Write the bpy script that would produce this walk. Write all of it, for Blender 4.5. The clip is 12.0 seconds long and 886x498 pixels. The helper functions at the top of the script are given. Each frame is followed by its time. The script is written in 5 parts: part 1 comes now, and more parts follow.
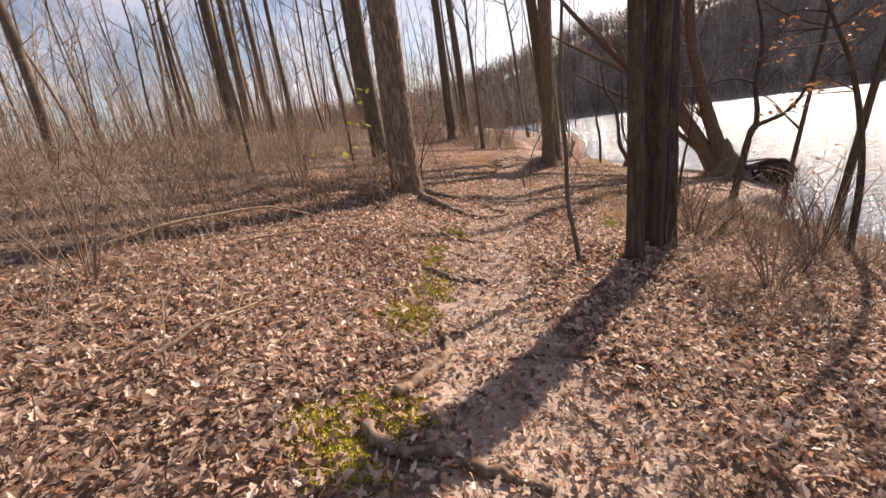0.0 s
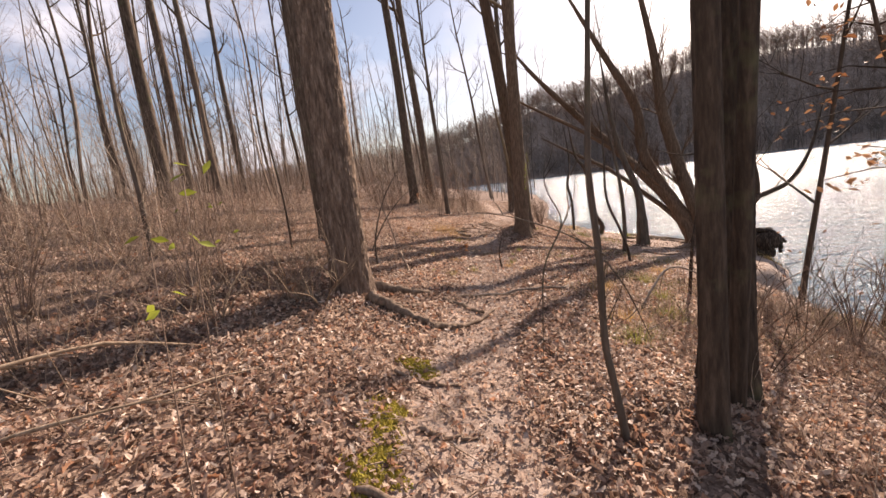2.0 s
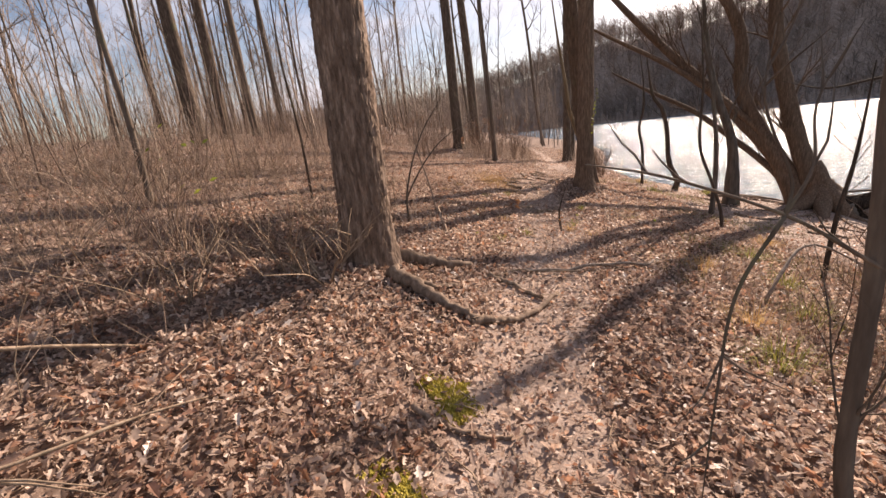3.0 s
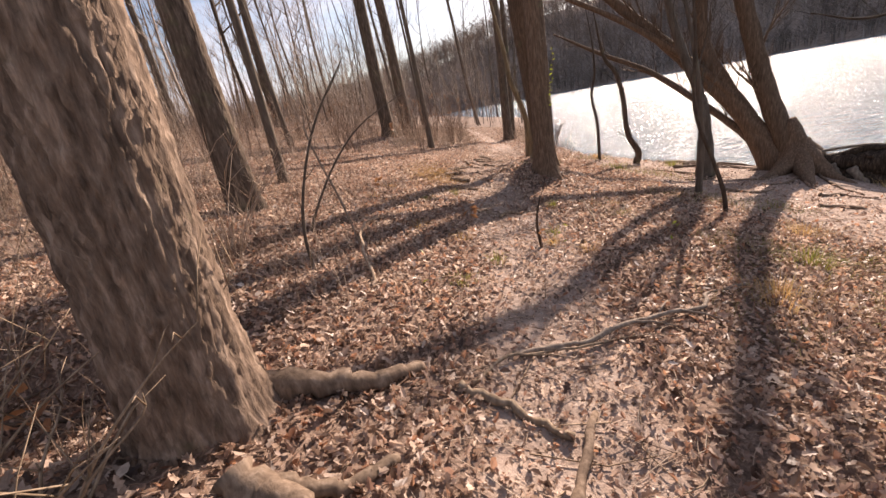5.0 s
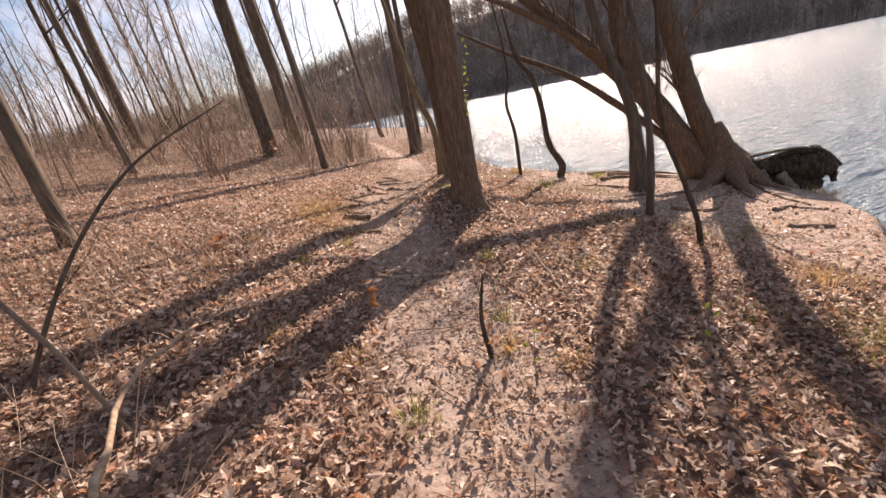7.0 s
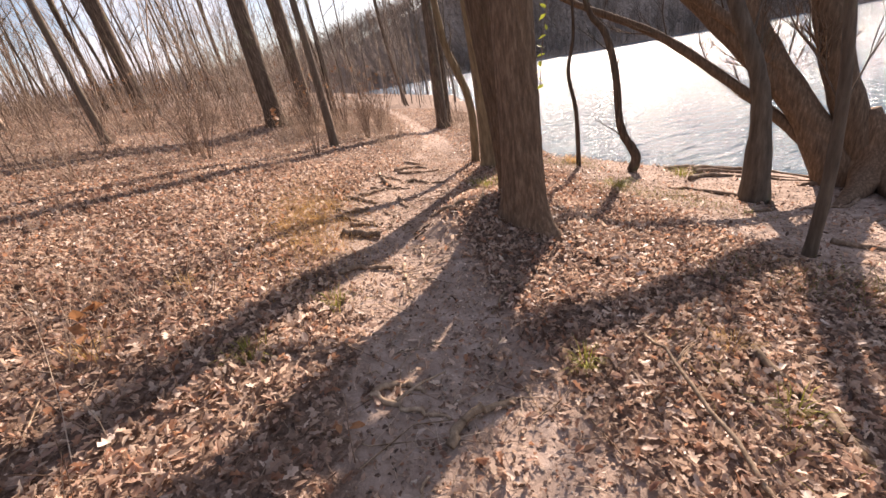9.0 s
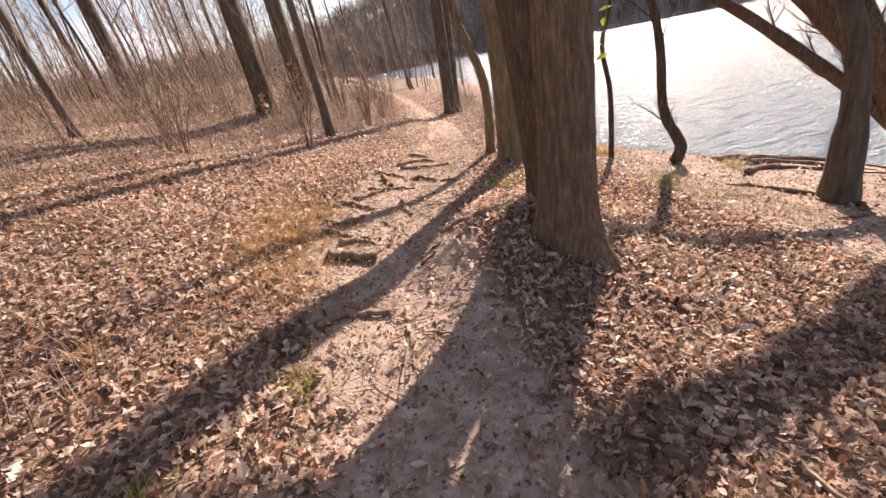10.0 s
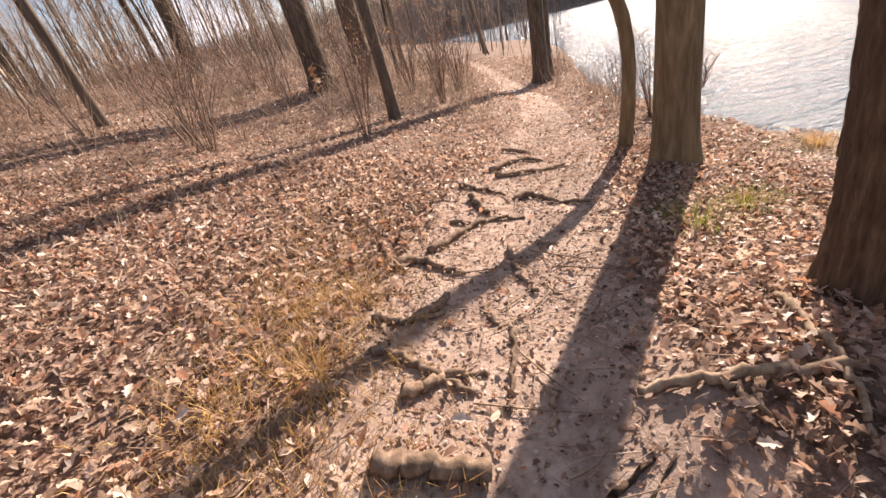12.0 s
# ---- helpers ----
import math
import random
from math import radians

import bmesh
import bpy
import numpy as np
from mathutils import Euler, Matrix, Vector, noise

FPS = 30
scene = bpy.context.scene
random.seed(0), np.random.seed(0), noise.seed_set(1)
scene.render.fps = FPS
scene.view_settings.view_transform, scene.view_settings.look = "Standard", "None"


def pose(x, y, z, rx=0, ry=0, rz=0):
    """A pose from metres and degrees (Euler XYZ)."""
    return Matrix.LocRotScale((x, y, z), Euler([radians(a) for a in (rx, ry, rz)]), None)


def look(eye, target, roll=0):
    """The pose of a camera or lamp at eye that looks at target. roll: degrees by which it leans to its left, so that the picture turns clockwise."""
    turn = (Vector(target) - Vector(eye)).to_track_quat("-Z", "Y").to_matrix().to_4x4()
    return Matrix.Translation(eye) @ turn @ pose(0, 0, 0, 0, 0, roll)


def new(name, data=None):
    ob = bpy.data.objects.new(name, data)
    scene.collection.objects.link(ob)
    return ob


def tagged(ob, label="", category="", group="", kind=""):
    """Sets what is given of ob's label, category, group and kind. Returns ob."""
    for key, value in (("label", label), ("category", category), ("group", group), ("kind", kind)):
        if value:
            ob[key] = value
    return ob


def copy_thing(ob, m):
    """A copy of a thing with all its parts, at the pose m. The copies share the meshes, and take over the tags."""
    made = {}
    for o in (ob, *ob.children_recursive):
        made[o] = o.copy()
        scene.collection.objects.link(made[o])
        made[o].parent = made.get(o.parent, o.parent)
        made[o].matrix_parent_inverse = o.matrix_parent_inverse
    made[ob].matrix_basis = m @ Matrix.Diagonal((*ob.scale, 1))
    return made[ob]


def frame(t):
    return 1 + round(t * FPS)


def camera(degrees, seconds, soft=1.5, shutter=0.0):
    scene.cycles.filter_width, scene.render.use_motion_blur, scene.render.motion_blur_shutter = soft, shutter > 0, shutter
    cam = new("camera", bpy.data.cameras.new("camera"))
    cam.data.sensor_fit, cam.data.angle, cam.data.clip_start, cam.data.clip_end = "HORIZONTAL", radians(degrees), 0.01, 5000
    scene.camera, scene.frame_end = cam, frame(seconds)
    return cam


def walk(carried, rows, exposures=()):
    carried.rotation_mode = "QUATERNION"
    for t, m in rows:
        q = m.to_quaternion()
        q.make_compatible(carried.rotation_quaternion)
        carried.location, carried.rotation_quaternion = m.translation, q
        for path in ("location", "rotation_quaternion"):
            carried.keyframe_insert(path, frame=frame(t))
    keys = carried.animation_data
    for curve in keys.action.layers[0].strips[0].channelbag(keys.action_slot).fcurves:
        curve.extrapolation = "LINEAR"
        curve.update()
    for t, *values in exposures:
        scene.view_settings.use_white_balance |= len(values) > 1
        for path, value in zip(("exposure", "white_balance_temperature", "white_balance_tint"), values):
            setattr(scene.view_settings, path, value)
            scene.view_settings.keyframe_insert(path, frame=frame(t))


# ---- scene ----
cam = camera(94.1, 12.0)
METRES, EYE, TILT, LEAN, TURN = 13.5, 1.5, 1.7, 10.5, 0.0
ROWS = [
    (0.0, 0.0, 0.0, 0.0, 1.07, -18.14, -3.26),
    (0.5, -0.0037, 0.0447, 0.0008, -0.14, -16.92, -6.95),
    (1.0, -0.0033, 0.0718, 0.0105, -0.99, -13.63, -5.85),
    (1.5, 0.0009, 0.1091, 0.0146, -6.35, -9.73, -4.98),
    (2.0, 0.0025, 0.146, 0.0117, -3.96, -10.01, -3.69),
    (2.5, 0.0052, 0.1968, 0.0029, 3.65, -15.93, -2.16),
    (3.0, 0.0059, 0.2484, 0.0032, 2.26, -17.76, -4.51),
    (3.5, 0.0112, 0.2909, 0.0108, -1.88, -13.3, -3.36),
    (5.5, 0.0162, 0.4595, -0.0056, -11.62, -21.09, 2.09),
    (6.0, 0.0302, 0.5026, -0.0015, -21.97, -19.7, -0.21),
    (6.5, 0.0466, 0.5394, -0.0027, -20.53, -20.45, 3.34),
    (7.0, 0.0579, 0.5731, -0.0017, -19.71, -18.13, 0.76),
    (9.0, 0.0941, 0.7295, 0.0001, -16.24, -22.19, -0.98),
    (9.5, 0.1048, 0.7676, -0.0029, -16.43, -23.2, 0.69),
    (10.0, 0.112, 0.8073, -0.0053, -15.49, -24.22, -0.22),
    (10.5, 0.1158, 0.8536, -0.0052, -15.13, -23.96, -1.56),
    (11.0, 0.1201, 0.889, -0.0074, -10.93, -25.36, 2.53),
    (11.5, 0.1183, 0.9291, -0.0174, -3.46, -29.74, 6.79),
    (12.0, 0.1185, 0.9749, -0.0148, -6.96, -28.12, 2.23),
]
walk(cam, [(t, pose(0, 0, EYE, TILT, LEAN, TURN) @ pose(METRES * x, METRES * y, METRES * z, 90 + pitch, roll, yaw)) for t, x, y, z, yaw, pitch, roll in ROWS],
     [(0.0, 1.02, 7300, 22), (3.7, 1.0, 7300, 22), (5.5, 1.17, 7200, 22), (7.0, 1.14, 7200, 22), (9.0, 1.36, 7200, 22), (12.0, 1.32, 7300, 22)])

# ---- world and sun ----
SUN_AZ, SUN_EL = radians(38.3), radians(28.0)
sun_dir = Vector((math.sin(SUN_AZ) * math.cos(SUN_EL), math.cos(SUN_AZ) * math.cos(SUN_EL), math.sin(SUN_EL)))
world = bpy.data.worlds.new("sky")
scene.world = world
world.use_nodes = True
wn, wl = world.node_tree.nodes, world.node_tree.links
wn.clear()
w_out = wn.new("ShaderNodeOutputWorld")
w_bg = wn.new("ShaderNodeBackground")
w_sky = wn.new("ShaderNodeTexSky")
w_sky.sky_type, w_sky.sun_disc = "NISHITA", False
w_sky.sun_elevation, w_sky.sun_rotation = SUN_EL, SUN_AZ
w_sky.air_density, w_sky.dust_density, w_sky.ozone_density = 1.0, 0.9, 1.4
# thin broken cloud, stretched towards the horizon
w_tc = wn.new("ShaderNodeTexCoord")
w_map = wn.new("ShaderNodeMapping")
w_map.inputs["Scale"].default_value = (1.3, 1.3, 3.2)
w_noise = wn.new("ShaderNodeTexNoise")
w_noise.inputs["Scale"].default_value, w_noise.inputs["Detail"].default_value = 2.1, 7.0
w_noise.inputs["Roughness"].default_value = 0.55
w_ramp = wn.new("ShaderNodeValToRGB")
w_ramp.color_ramp.elements[0].position, w_ramp.color_ramp.elements[1].position = 0.47, 0.72
w_mix = wn.new("ShaderNodeMix")
w_mix.data_type = "RGBA"
w_mix.inputs[7].default_value = (7.0, 7.3, 8.2, 1)
w_bg.inputs["Strength"].default_value = 0.072
wl.new(w_tc.outputs["Generated"], w_map.inputs["Vector"])
wl.new(w_map.outputs["Vector"], w_noise.inputs["Vector"])
wl.new(w_noise.outputs["Fac"], w_ramp.inputs["Fac"])
wl.new(w_ramp.outputs["Color"], w_mix.inputs[0])
wl.new(w_sky.outputs["Color"], w_mix.inputs[6])
wl.new(w_mix.outputs[2], w_bg.inputs["Color"])
wl.new(w_bg.outputs["Background"], w_out.inputs["Surface"])
sun_data = bpy.data.lights.new("sun", "SUN")
sun_data.energy, sun_data.angle, sun_data.color = 5.0, radians(0.55), (1.0, 0.9, 0.78)
sun = new("sun", sun_data)
sun.matrix_world = look(tuple(sun_dir * 60), (0, 0, 0))

# ---- materials ----


def material(name, roughness=0.85, specular=0.3):
    m = bpy.data.materials.new(name)
    m.use_nodes = True
    b = m.node_tree.nodes["Principled BSDF"]
    b.inputs["Roughness"].default_value = roughness
    b.inputs["Specular IOR Level"].default_value = specular
    return m, m.node_tree.nodes, m.node_tree.links, b


def ramp(nodes, stops):
    r = nodes.new("ShaderNodeValToRGB")
    e = r.color_ramp.elements
    while len(e) < len(stops):
        e.new(0.5)
    for k, (at, colour) in zip(e, stops):
        k.position, k.color = at, (*colour, 1)
    return r


def noise_node(nodes, links, scale, detail=5.0, rough=0.6, squeeze=None, source="Object"):
    tc = nodes.new("ShaderNodeTexCoord")
    n = nodes.new("ShaderNodeTexNoise")
    n.inputs["Scale"].default_value, n.inputs["Detail"].default_value, n.inputs["Roughness"].default_value = scale, detail, rough
    if squeeze:
        mp = nodes.new("ShaderNodeMapping")
        mp.inputs["Scale"].default_value = squeeze
        links.new(tc.outputs[source], mp.inputs["Vector"])
        links.new(mp.outputs["Vector"], n.inputs["Vector"])
    else:
        links.new(tc.outputs[source], n.inputs["Vector"])
    return n


def mix_rgb(nodes, links, fac, a, b, mode="MIX"):
    m = nodes.new("ShaderNodeMix")
    m.data_type, m.blend_type = "RGBA", mode
    for sock, v in ((m.inputs[0], fac), (m.inputs[6], a), (m.inputs[7], b)):
        if isinstance(v, (int, float)):
            sock.default_value = v
        elif isinstance(v, tuple):
            sock.default_value = (*v, 1)
        else:
            links.new(v, sock)
    return m.outputs[2]


def bump(nodes, links, bsdf, height, strength, distance):
    b = nodes.new("ShaderNodeBump")
    b.inputs["Strength"].default_value, b.inputs["Distance"].default_value = strength, distance
    links.new(height, b.inputs["Height"])
    links.new(b.outputs["Normal"], bsdf.inputs["Normal"])


def bark_material(name, dark, mid, pale, lichen=(0.16, 0.17, 0.09), lichen_at=0.62, scale=1.0, depth=0.02):
    m, n, l, b = material(name, 0.92, 0.15)
    grain = noise_node(n, l, 26 * scale, 6, 0.65, (1, 1, 0.16))
    stain = noise_node(n, l, 2.3 * scale, 4, 0.6)
    r = ramp(n, [(0.3, dark), (0.52, mid), (0.72, pale)])
    l.new(grain.outputs["Fac"], r.inputs["Fac"])
    s = ramp(n, [(lichen_at - 0.06, (0, 0, 0)), (lichen_at + 0.1, (1, 1, 1))])
    l.new(stain.outputs["Fac"], s.inputs["Fac"])
    half = n.new("ShaderNodeMath")
    half.operation = "MULTIPLY"
    half.inputs[1].default_value = 0.55
    l.new(s.outputs["Color"], half.inputs[0])
    col = mix_rgb(n, l, half.outputs[0], r.outputs["Color"], lichen)
    info = n.new("ShaderNodeObjectInfo")
    tint = ramp(n, [(0.0, (0.78, 0.76, 0.74)), (1.0, (1.15, 1.1, 1.06))])
    l.new(info.outputs["Random"], tint.inputs["Fac"])
    l.new(mix_rgb(n, l, 1.0, col, tint.outputs["Color"], "MULTIPLY"), b.inputs["Base Color"])
    bump(n, l, b, grain.outputs["Fac"], 0.9, depth)
    return m


BARK = bark_material("oak_bark", (0.05, 0.036, 0.027), (0.13, 0.098, 0.075), (0.26, 0.205, 0.16))
OAK_BARK = bark_material("pale_oak_bark", (0.08, 0.056, 0.042), (0.225, 0.165, 0.126), (0.46, 0.36, 0.285), lichen_at=0.68)
BROWN_BARK = bark_material("brown_bark", (0.075, 0.05, 0.035), (0.15, 0.104, 0.073), (0.25, 0.182, 0.13), lichen_at=0.7, scale=1.3, depth=0.008)
BARK_SMOOTH = bark_material("smooth_bark", (0.075, 0.058, 0.046), (0.13, 0.105, 0.084), (0.2, 0.165, 0.13), scale=0.7, depth=0.008)
OLIVE_BARK = bark_material("olive_bark", (0.1, 0.076, 0.05), (0.18, 0.14, 0.09), (0.27, 0.215, 0.14), lichen=(0.2, 0.18, 0.09), lichen_at=0.62, scale=0.7, depth=0.008)
BARK_DARK = bark_material("dark_bark", (0.035, 0.026, 0.02), (0.075, 0.056, 0.042), (0.14, 0.105, 0.08), depth=0.012)
BARK_PALE = bark_material("pale_bark", (0.13, 0.105, 0.085), (0.24, 0.2, 0.165), (0.38, 0.33, 0.275), lichen_at=0.7, depth=0.008)
DEADWOOD = bark_material("dead_wood", (0.16, 0.115, 0.08), (0.3, 0.23, 0.165), (0.47, 0.38, 0.29), lichen_at=0.72, depth=0.006)
ROOT = bark_material("root_bark", (0.1, 0.07, 0.05), (0.21, 0.155, 0.115), (0.36, 0.28, 0.215), lichen_at=0.7, depth=0.006)
WETWOOD = bark_material("wet_wood", (0.018, 0.013, 0.01), (0.05, 0.038, 0.029), (0.15, 0.115, 0.09), lichen_at=0.9, depth=0.02)
TWIG = bark_material("twig_bark", (0.12, 0.085, 0.065), (0.24, 0.175, 0.135), (0.38, 0.3, 0.24), lichen_at=0.8, scale=2, depth=0.003)


def island_material(name, stops, roughness=0.75, specular=0.25, translucent=0.0, fine=30.0, patches=False):
    """A colour per loose piece, with a fine mottling on it."""
    m, n, l, b = material(name, roughness, specular)
    geo = n.new("ShaderNodeNewGeometry")
    r = ramp(n, stops)
    l.new(geo.outputs["Random Per Island"], r.inputs["Fac"])
    mott = noise_node(n, l, fine, 4, 0.6)
    g = ramp(n, [(0.3, (0.72, 0.7, 0.68)), (0.7, (1.18, 1.16, 1.14))])
    l.new(mott.outputs["Fac"], g.inputs["Fac"])
    col = mix_rgb(n, l, 1.0, r.outputs["Color"], g.outputs["Color"], "MULTIPLY")
    if patches:
        drift = noise_node(n, l, 1.1, 5, 0.65)
        damp = ramp(n, [(0.32, (0.7, 0.62, 0.58)), (0.5, (1.0, 0.98, 0.96)), (0.68, (1.14, 1.12, 1.08))])
        l.new(drift.outputs["Fac"], damp.inputs["Fac"])
        col = mix_rgb(n, l, 1.0, col, damp.outputs["Color"], "MULTIPLY")
    l.new(col, b.inputs["Base Color"])
    if translucent:
        t = n.new("ShaderNodeBsdfTranslucent")
        l.new(col, t.inputs["Color"])
        ms = n.new("ShaderNodeMixShader")
        ms.inputs[0].default_value = translucent
        l.new(b.outputs["BSDF"], ms.inputs[1])
        l.new(t.outputs["BSDF"], ms.inputs[2])
        l.new(ms.outputs["Shader"], n["Material Output"].inputs["Surface"])
    return m


LEAF_LITTER = island_material("leaf_litter", [(0.0, (0.09, 0.058, 0.046)), (0.15, (0.21, 0.142, 0.108)), (0.34, (0.45, 0.335, 0.265)), (0.54, (0.64, 0.515, 0.425)), (0.67, (0.34, 0.2, 0.148)), (0.82, (0.82, 0.71, 0.605)), (0.93, (0.43, 0.245, 0.165)), (1.0, (0.5, 0.28, 0.175))], 0.5, 0.6, 0.45, patches=True)
OAK_LEAF = island_material("hanging_oak_leaf", [(0.0, (0.22, 0.095, 0.045)), (0.5, (0.33, 0.16, 0.075)), (1.0, (0.42, 0.24, 0.125))], 0.6, 0.3, 0.35)
GREEN_LEAF = island_material("green_leaf", [(0.0, (0.16, 0.22, 0.03)), (0.6, (0.3, 0.34, 0.05)), (1.0, (0.4, 0.4, 0.08))], 0.5, 0.4, 0.45)
BRUSH = island_material("dry_brush", [(0.0, (0.2, 0.135, 0.1)), (0.35, (0.36, 0.26, 0.195)), (0.7, (0.5, 0.39, 0.3)), (1.0, (0.62, 0.52, 0.42))], 0.8, 0.2, 0.25)
DRY_GRASS = island_material("dry_grass", [(0.0, (0.46, 0.28, 0.11)), (0.5, (0.62, 0.4, 0.17)), (1.0, (0.6, 0.47, 0.24))], 0.8, 0.2, 0.3)
GREEN_GRASS = island_material("green_grass", [(0.0, (0.16, 0.18, 0.035)), (0.5, (0.28, 0.28, 0.06)), (1.0, (0.4, 0.36, 0.1))], 0.7, 0.2, 0.3)
MOSS = island_material("moss", [(0.0, (0.27, 0.23, 0.05)), (0.5, (0.42, 0.36, 0.075)), (1.0, (0.56, 0.46, 0.13))], 0.95, 0.05, 0.2)
# grey-brown wood across the lake, made paler to paint in the haze
HAZY_WOOD = island_material("hazy_wood", [(0.0, (0.24, 0.195, 0.17)), (0.5, (0.37, 0.31, 0.275)), (1.0, (0.5, 0.43, 0.39))], 0.95, 0.05, 0.4, 0.3)
PEBBLE = island_material("pebble", [(0.0, (0.2, 0.16, 0.13)), (0.6, (0.34, 0.28, 0.23)), (1.0, (0.5, 0.44, 0.38))], 0.8, 0.3)
SOIL_CLOD = island_material("soil_clod", [(0.0, (0.14, 0.1, 0.072)), (0.6, (0.24, 0.175, 0.135)), (1.0, (0.34, 0.26, 0.2))], 0.95, 0.1)
BRANCHES = island_material("slender_branches", [(0.0, (0.13, 0.1, 0.08)), (0.5, (0.24, 0.19, 0.155)), (1.0, (0.4, 0.33, 0.27))], 0.9, 0.15, 0.0, 8.0)


def leaf_object_material():
    m, n, l, b = material("fallen_leaf", 0.62, 0.35)
    info = n.new("ShaderNodeObjectInfo")
    r = ramp(n, [(0.0, (0.26, 0.185, 0.15)), (0.35, (0.48, 0.38, 0.32)), (0.7, (0.7, 0.61, 0.53)), (1.0, (0.4, 0.24, 0.16))])
    l.new(info.outputs["Random"], r.inputs["Fac"])
    mott = noise_node(n, l, 60, 4, 0.6)
    g = ramp(n, [(0.3, (0.75, 0.73, 0.7)), (0.7, (1.15, 1.14, 1.12))])
    l.new(mott.outputs["Fac"], g.inputs["Fac"])
    l.new(mix_rgb(n, l, 1.0, r.outputs["Color"], g.outputs["Color"], "MULTIPLY"), b.inputs["Base Color"])
    return m


FALLEN_LEAF = leaf_object_material()


def ground_material():
    m, n, l, b = material("forest_floor", 0.95, 0.12)
    fine = noise_node(n, l, 38, 7, 0.7)
    mid = noise_node(n, l, 6.5, 5, 0.6)
    wide = noise_node(n, l, 0.7, 4, 0.6)
    litter = ramp(n, [(0.3, (0.08, 0.055, 0.043)), (0.48, (0.195, 0.138, 0.108)), (0.62, (0.34, 0.25, 0.198)), (0.8, (0.5, 0.395, 0.32))])
    l.new(fine.outputs["Fac"], litter.inputs["Fac"])
    dirt = ramp(n, [(0.28, (0.26, 0.195, 0.16)), (0.55, (0.4, 0.315, 0.265)), (0.75, (0.53, 0.44, 0.385))])
    l.new(mid.outputs["Fac"], dirt.inputs["Fac"])
    dirt_fine = ramp(n, [(0.35, (0.8, 0.79, 0.78)), (0.65, (1.1, 1.09, 1.08))])
    l.new(fine.outputs["Fac"], dirt_fine.inputs["Fac"])
    dirt_c = mix_rgb(n, l, 1.0, dirt.outputs["Color"], dirt_fine.outputs["Color"], "MULTIPLY")
    at = n.new("ShaderNodeAttribute")
    at.attribute_name = "trodden"
    edge = n.new("ShaderNodeMath")
    edge.operation = "ADD"
    wob = n.new("ShaderNodeMath")
    wob.operation = "MULTIPLY_ADD"
    wob.inputs[1].default_value, wob.inputs[2].default_value = 0.9, -0.45
    l.new(mid.outputs["Fac"], wob.inputs[0])
    l.new(at.outputs["Fac"], edge.inputs[0])
    l.new(wob.outputs[0], edge.inputs[1])
    er = ramp(n, [(0.38, (0, 0, 0)), (0.62, (1, 1, 1))])
    l.new(edge.outputs[0], er.inputs["Fac"])
    col = mix_rgb(n, l, er.outputs["Color"], litter.outputs["Color"], dirt_c)
    # distant ground: own brown, lightened in the colour to stand in for haze
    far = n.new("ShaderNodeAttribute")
    far.attribute_name = "far_haze"
    haze_c = ramp(n, [(0.35, (0.26, 0.205, 0.17)), (0.65, (0.4, 0.325, 0.275))])
    l.new(wide.outputs["Fac"], haze_c.inputs["Fac"])
    col = mix_rgb(n, l, far.outputs["Fac"], col, haze_c.outputs["Color"])
    wr = ramp(n, [(0.3, (0.86, 0.84, 0.83)), (0.7, (1.1, 1.09, 1.07))])
    l.new(wide.outputs["Fac"], wr.inputs["Fac"])
    l.new(mix_rgb(n, l, 1.0, col, wr.outputs["Color"], "MULTIPLY"), b.inputs["Base Color"])
    add = n.new("ShaderNodeMath")
    add.operation = "ADD"
    l.new(fine.outputs["Fac"], add.inputs[0])
    l.new(mid.outputs["Fac"], add.inputs[1])
    bump(n, l, b, add.outputs[0], 0.55, 0.035)
    return m


def water_material():
    m, n, l, b = material("lake_water", 0.19, 0.72)
    b.inputs["Base Color"].default_value = (0.12, 0.19, 0.24, 1)
    b.inputs["IOR"].default_value = 1.33
    big = noise_node(n, l, 0.9, 3, 0.5, (1.0, 2.2, 1))
    small = noise_node(n, l, 5.5, 4, 0.6, (1.0, 2.0, 1))
    add = n.new("ShaderNodeMath")
    add.operation = "MULTIPLY_ADD"
    add.inputs[1].default_value = 0.28
    l.new(small.outputs["Fac"], add.inputs[0])
    l.new(big.outputs["Fac"], add.inputs[2])
    bump(n, l, b, add.outputs[0], 1.0, 0.55)
    return m


GROUND = ground_material()
WATER = water_material()

# ---- the lie of the land ----
WATER_Z = -1.75
SHORE_Y = (-300, -30, 0, 5, 7, 9, 10, 11.3, 12.6, 14.5, 16.0, 16.6, 17.6, 19, 22, 26, 32, 42, 60, 110, 200, 320)
SHORE_X = (14, 9, 7.4, 6.7, 6.5, 6.4, 6.8, 8.5, 9.8, 10.2, 9.6, 7.9, 6.4, 6.1, 6.0, 7.0, 9.0, 12.5, 17, 34, 70, 130)
TRAIL_Y = (-6, 0, 1.5, 3, 4.5, 6, 7.4, 8.6, 9.6, 11, 12.5, 14, 15.2, 16.5, 18, 20, 22, 25, 30)
TRAIL_X = (0.3, 0.45, 0.4, 0.15, 0.22, 0.48, 0.86, 1.2, 1.45, 1.62, 1.68, 1.7, 1.95, 2.5, 3.2, 3.85, 4.3, 4.6, 4.9)
TRAIL_W = (0.7, 0.7, 0.62, 0.45, 0.42, 0.38, 0.42, 0.45, 0.5, 0.55, 0.5, 0.62, 0.66, 0.72, 0.6, 0.4, 0.28, 0.25, 0.25)
HILL_AZ = (-180, -40, -20, -8, 2, 12, 18, 36, 48, 56, 75, 100, 180)
HILL_H = (12, 12, 14, 17, 23, 36, 50, 55, 50, 42, 34, 32, 12)
FAR_R = 225.0


def smooth(a, b, v):
    t = np.clip((v - a) / (b - a), 0, 1)
    return t * t * (3 - 2 * t)


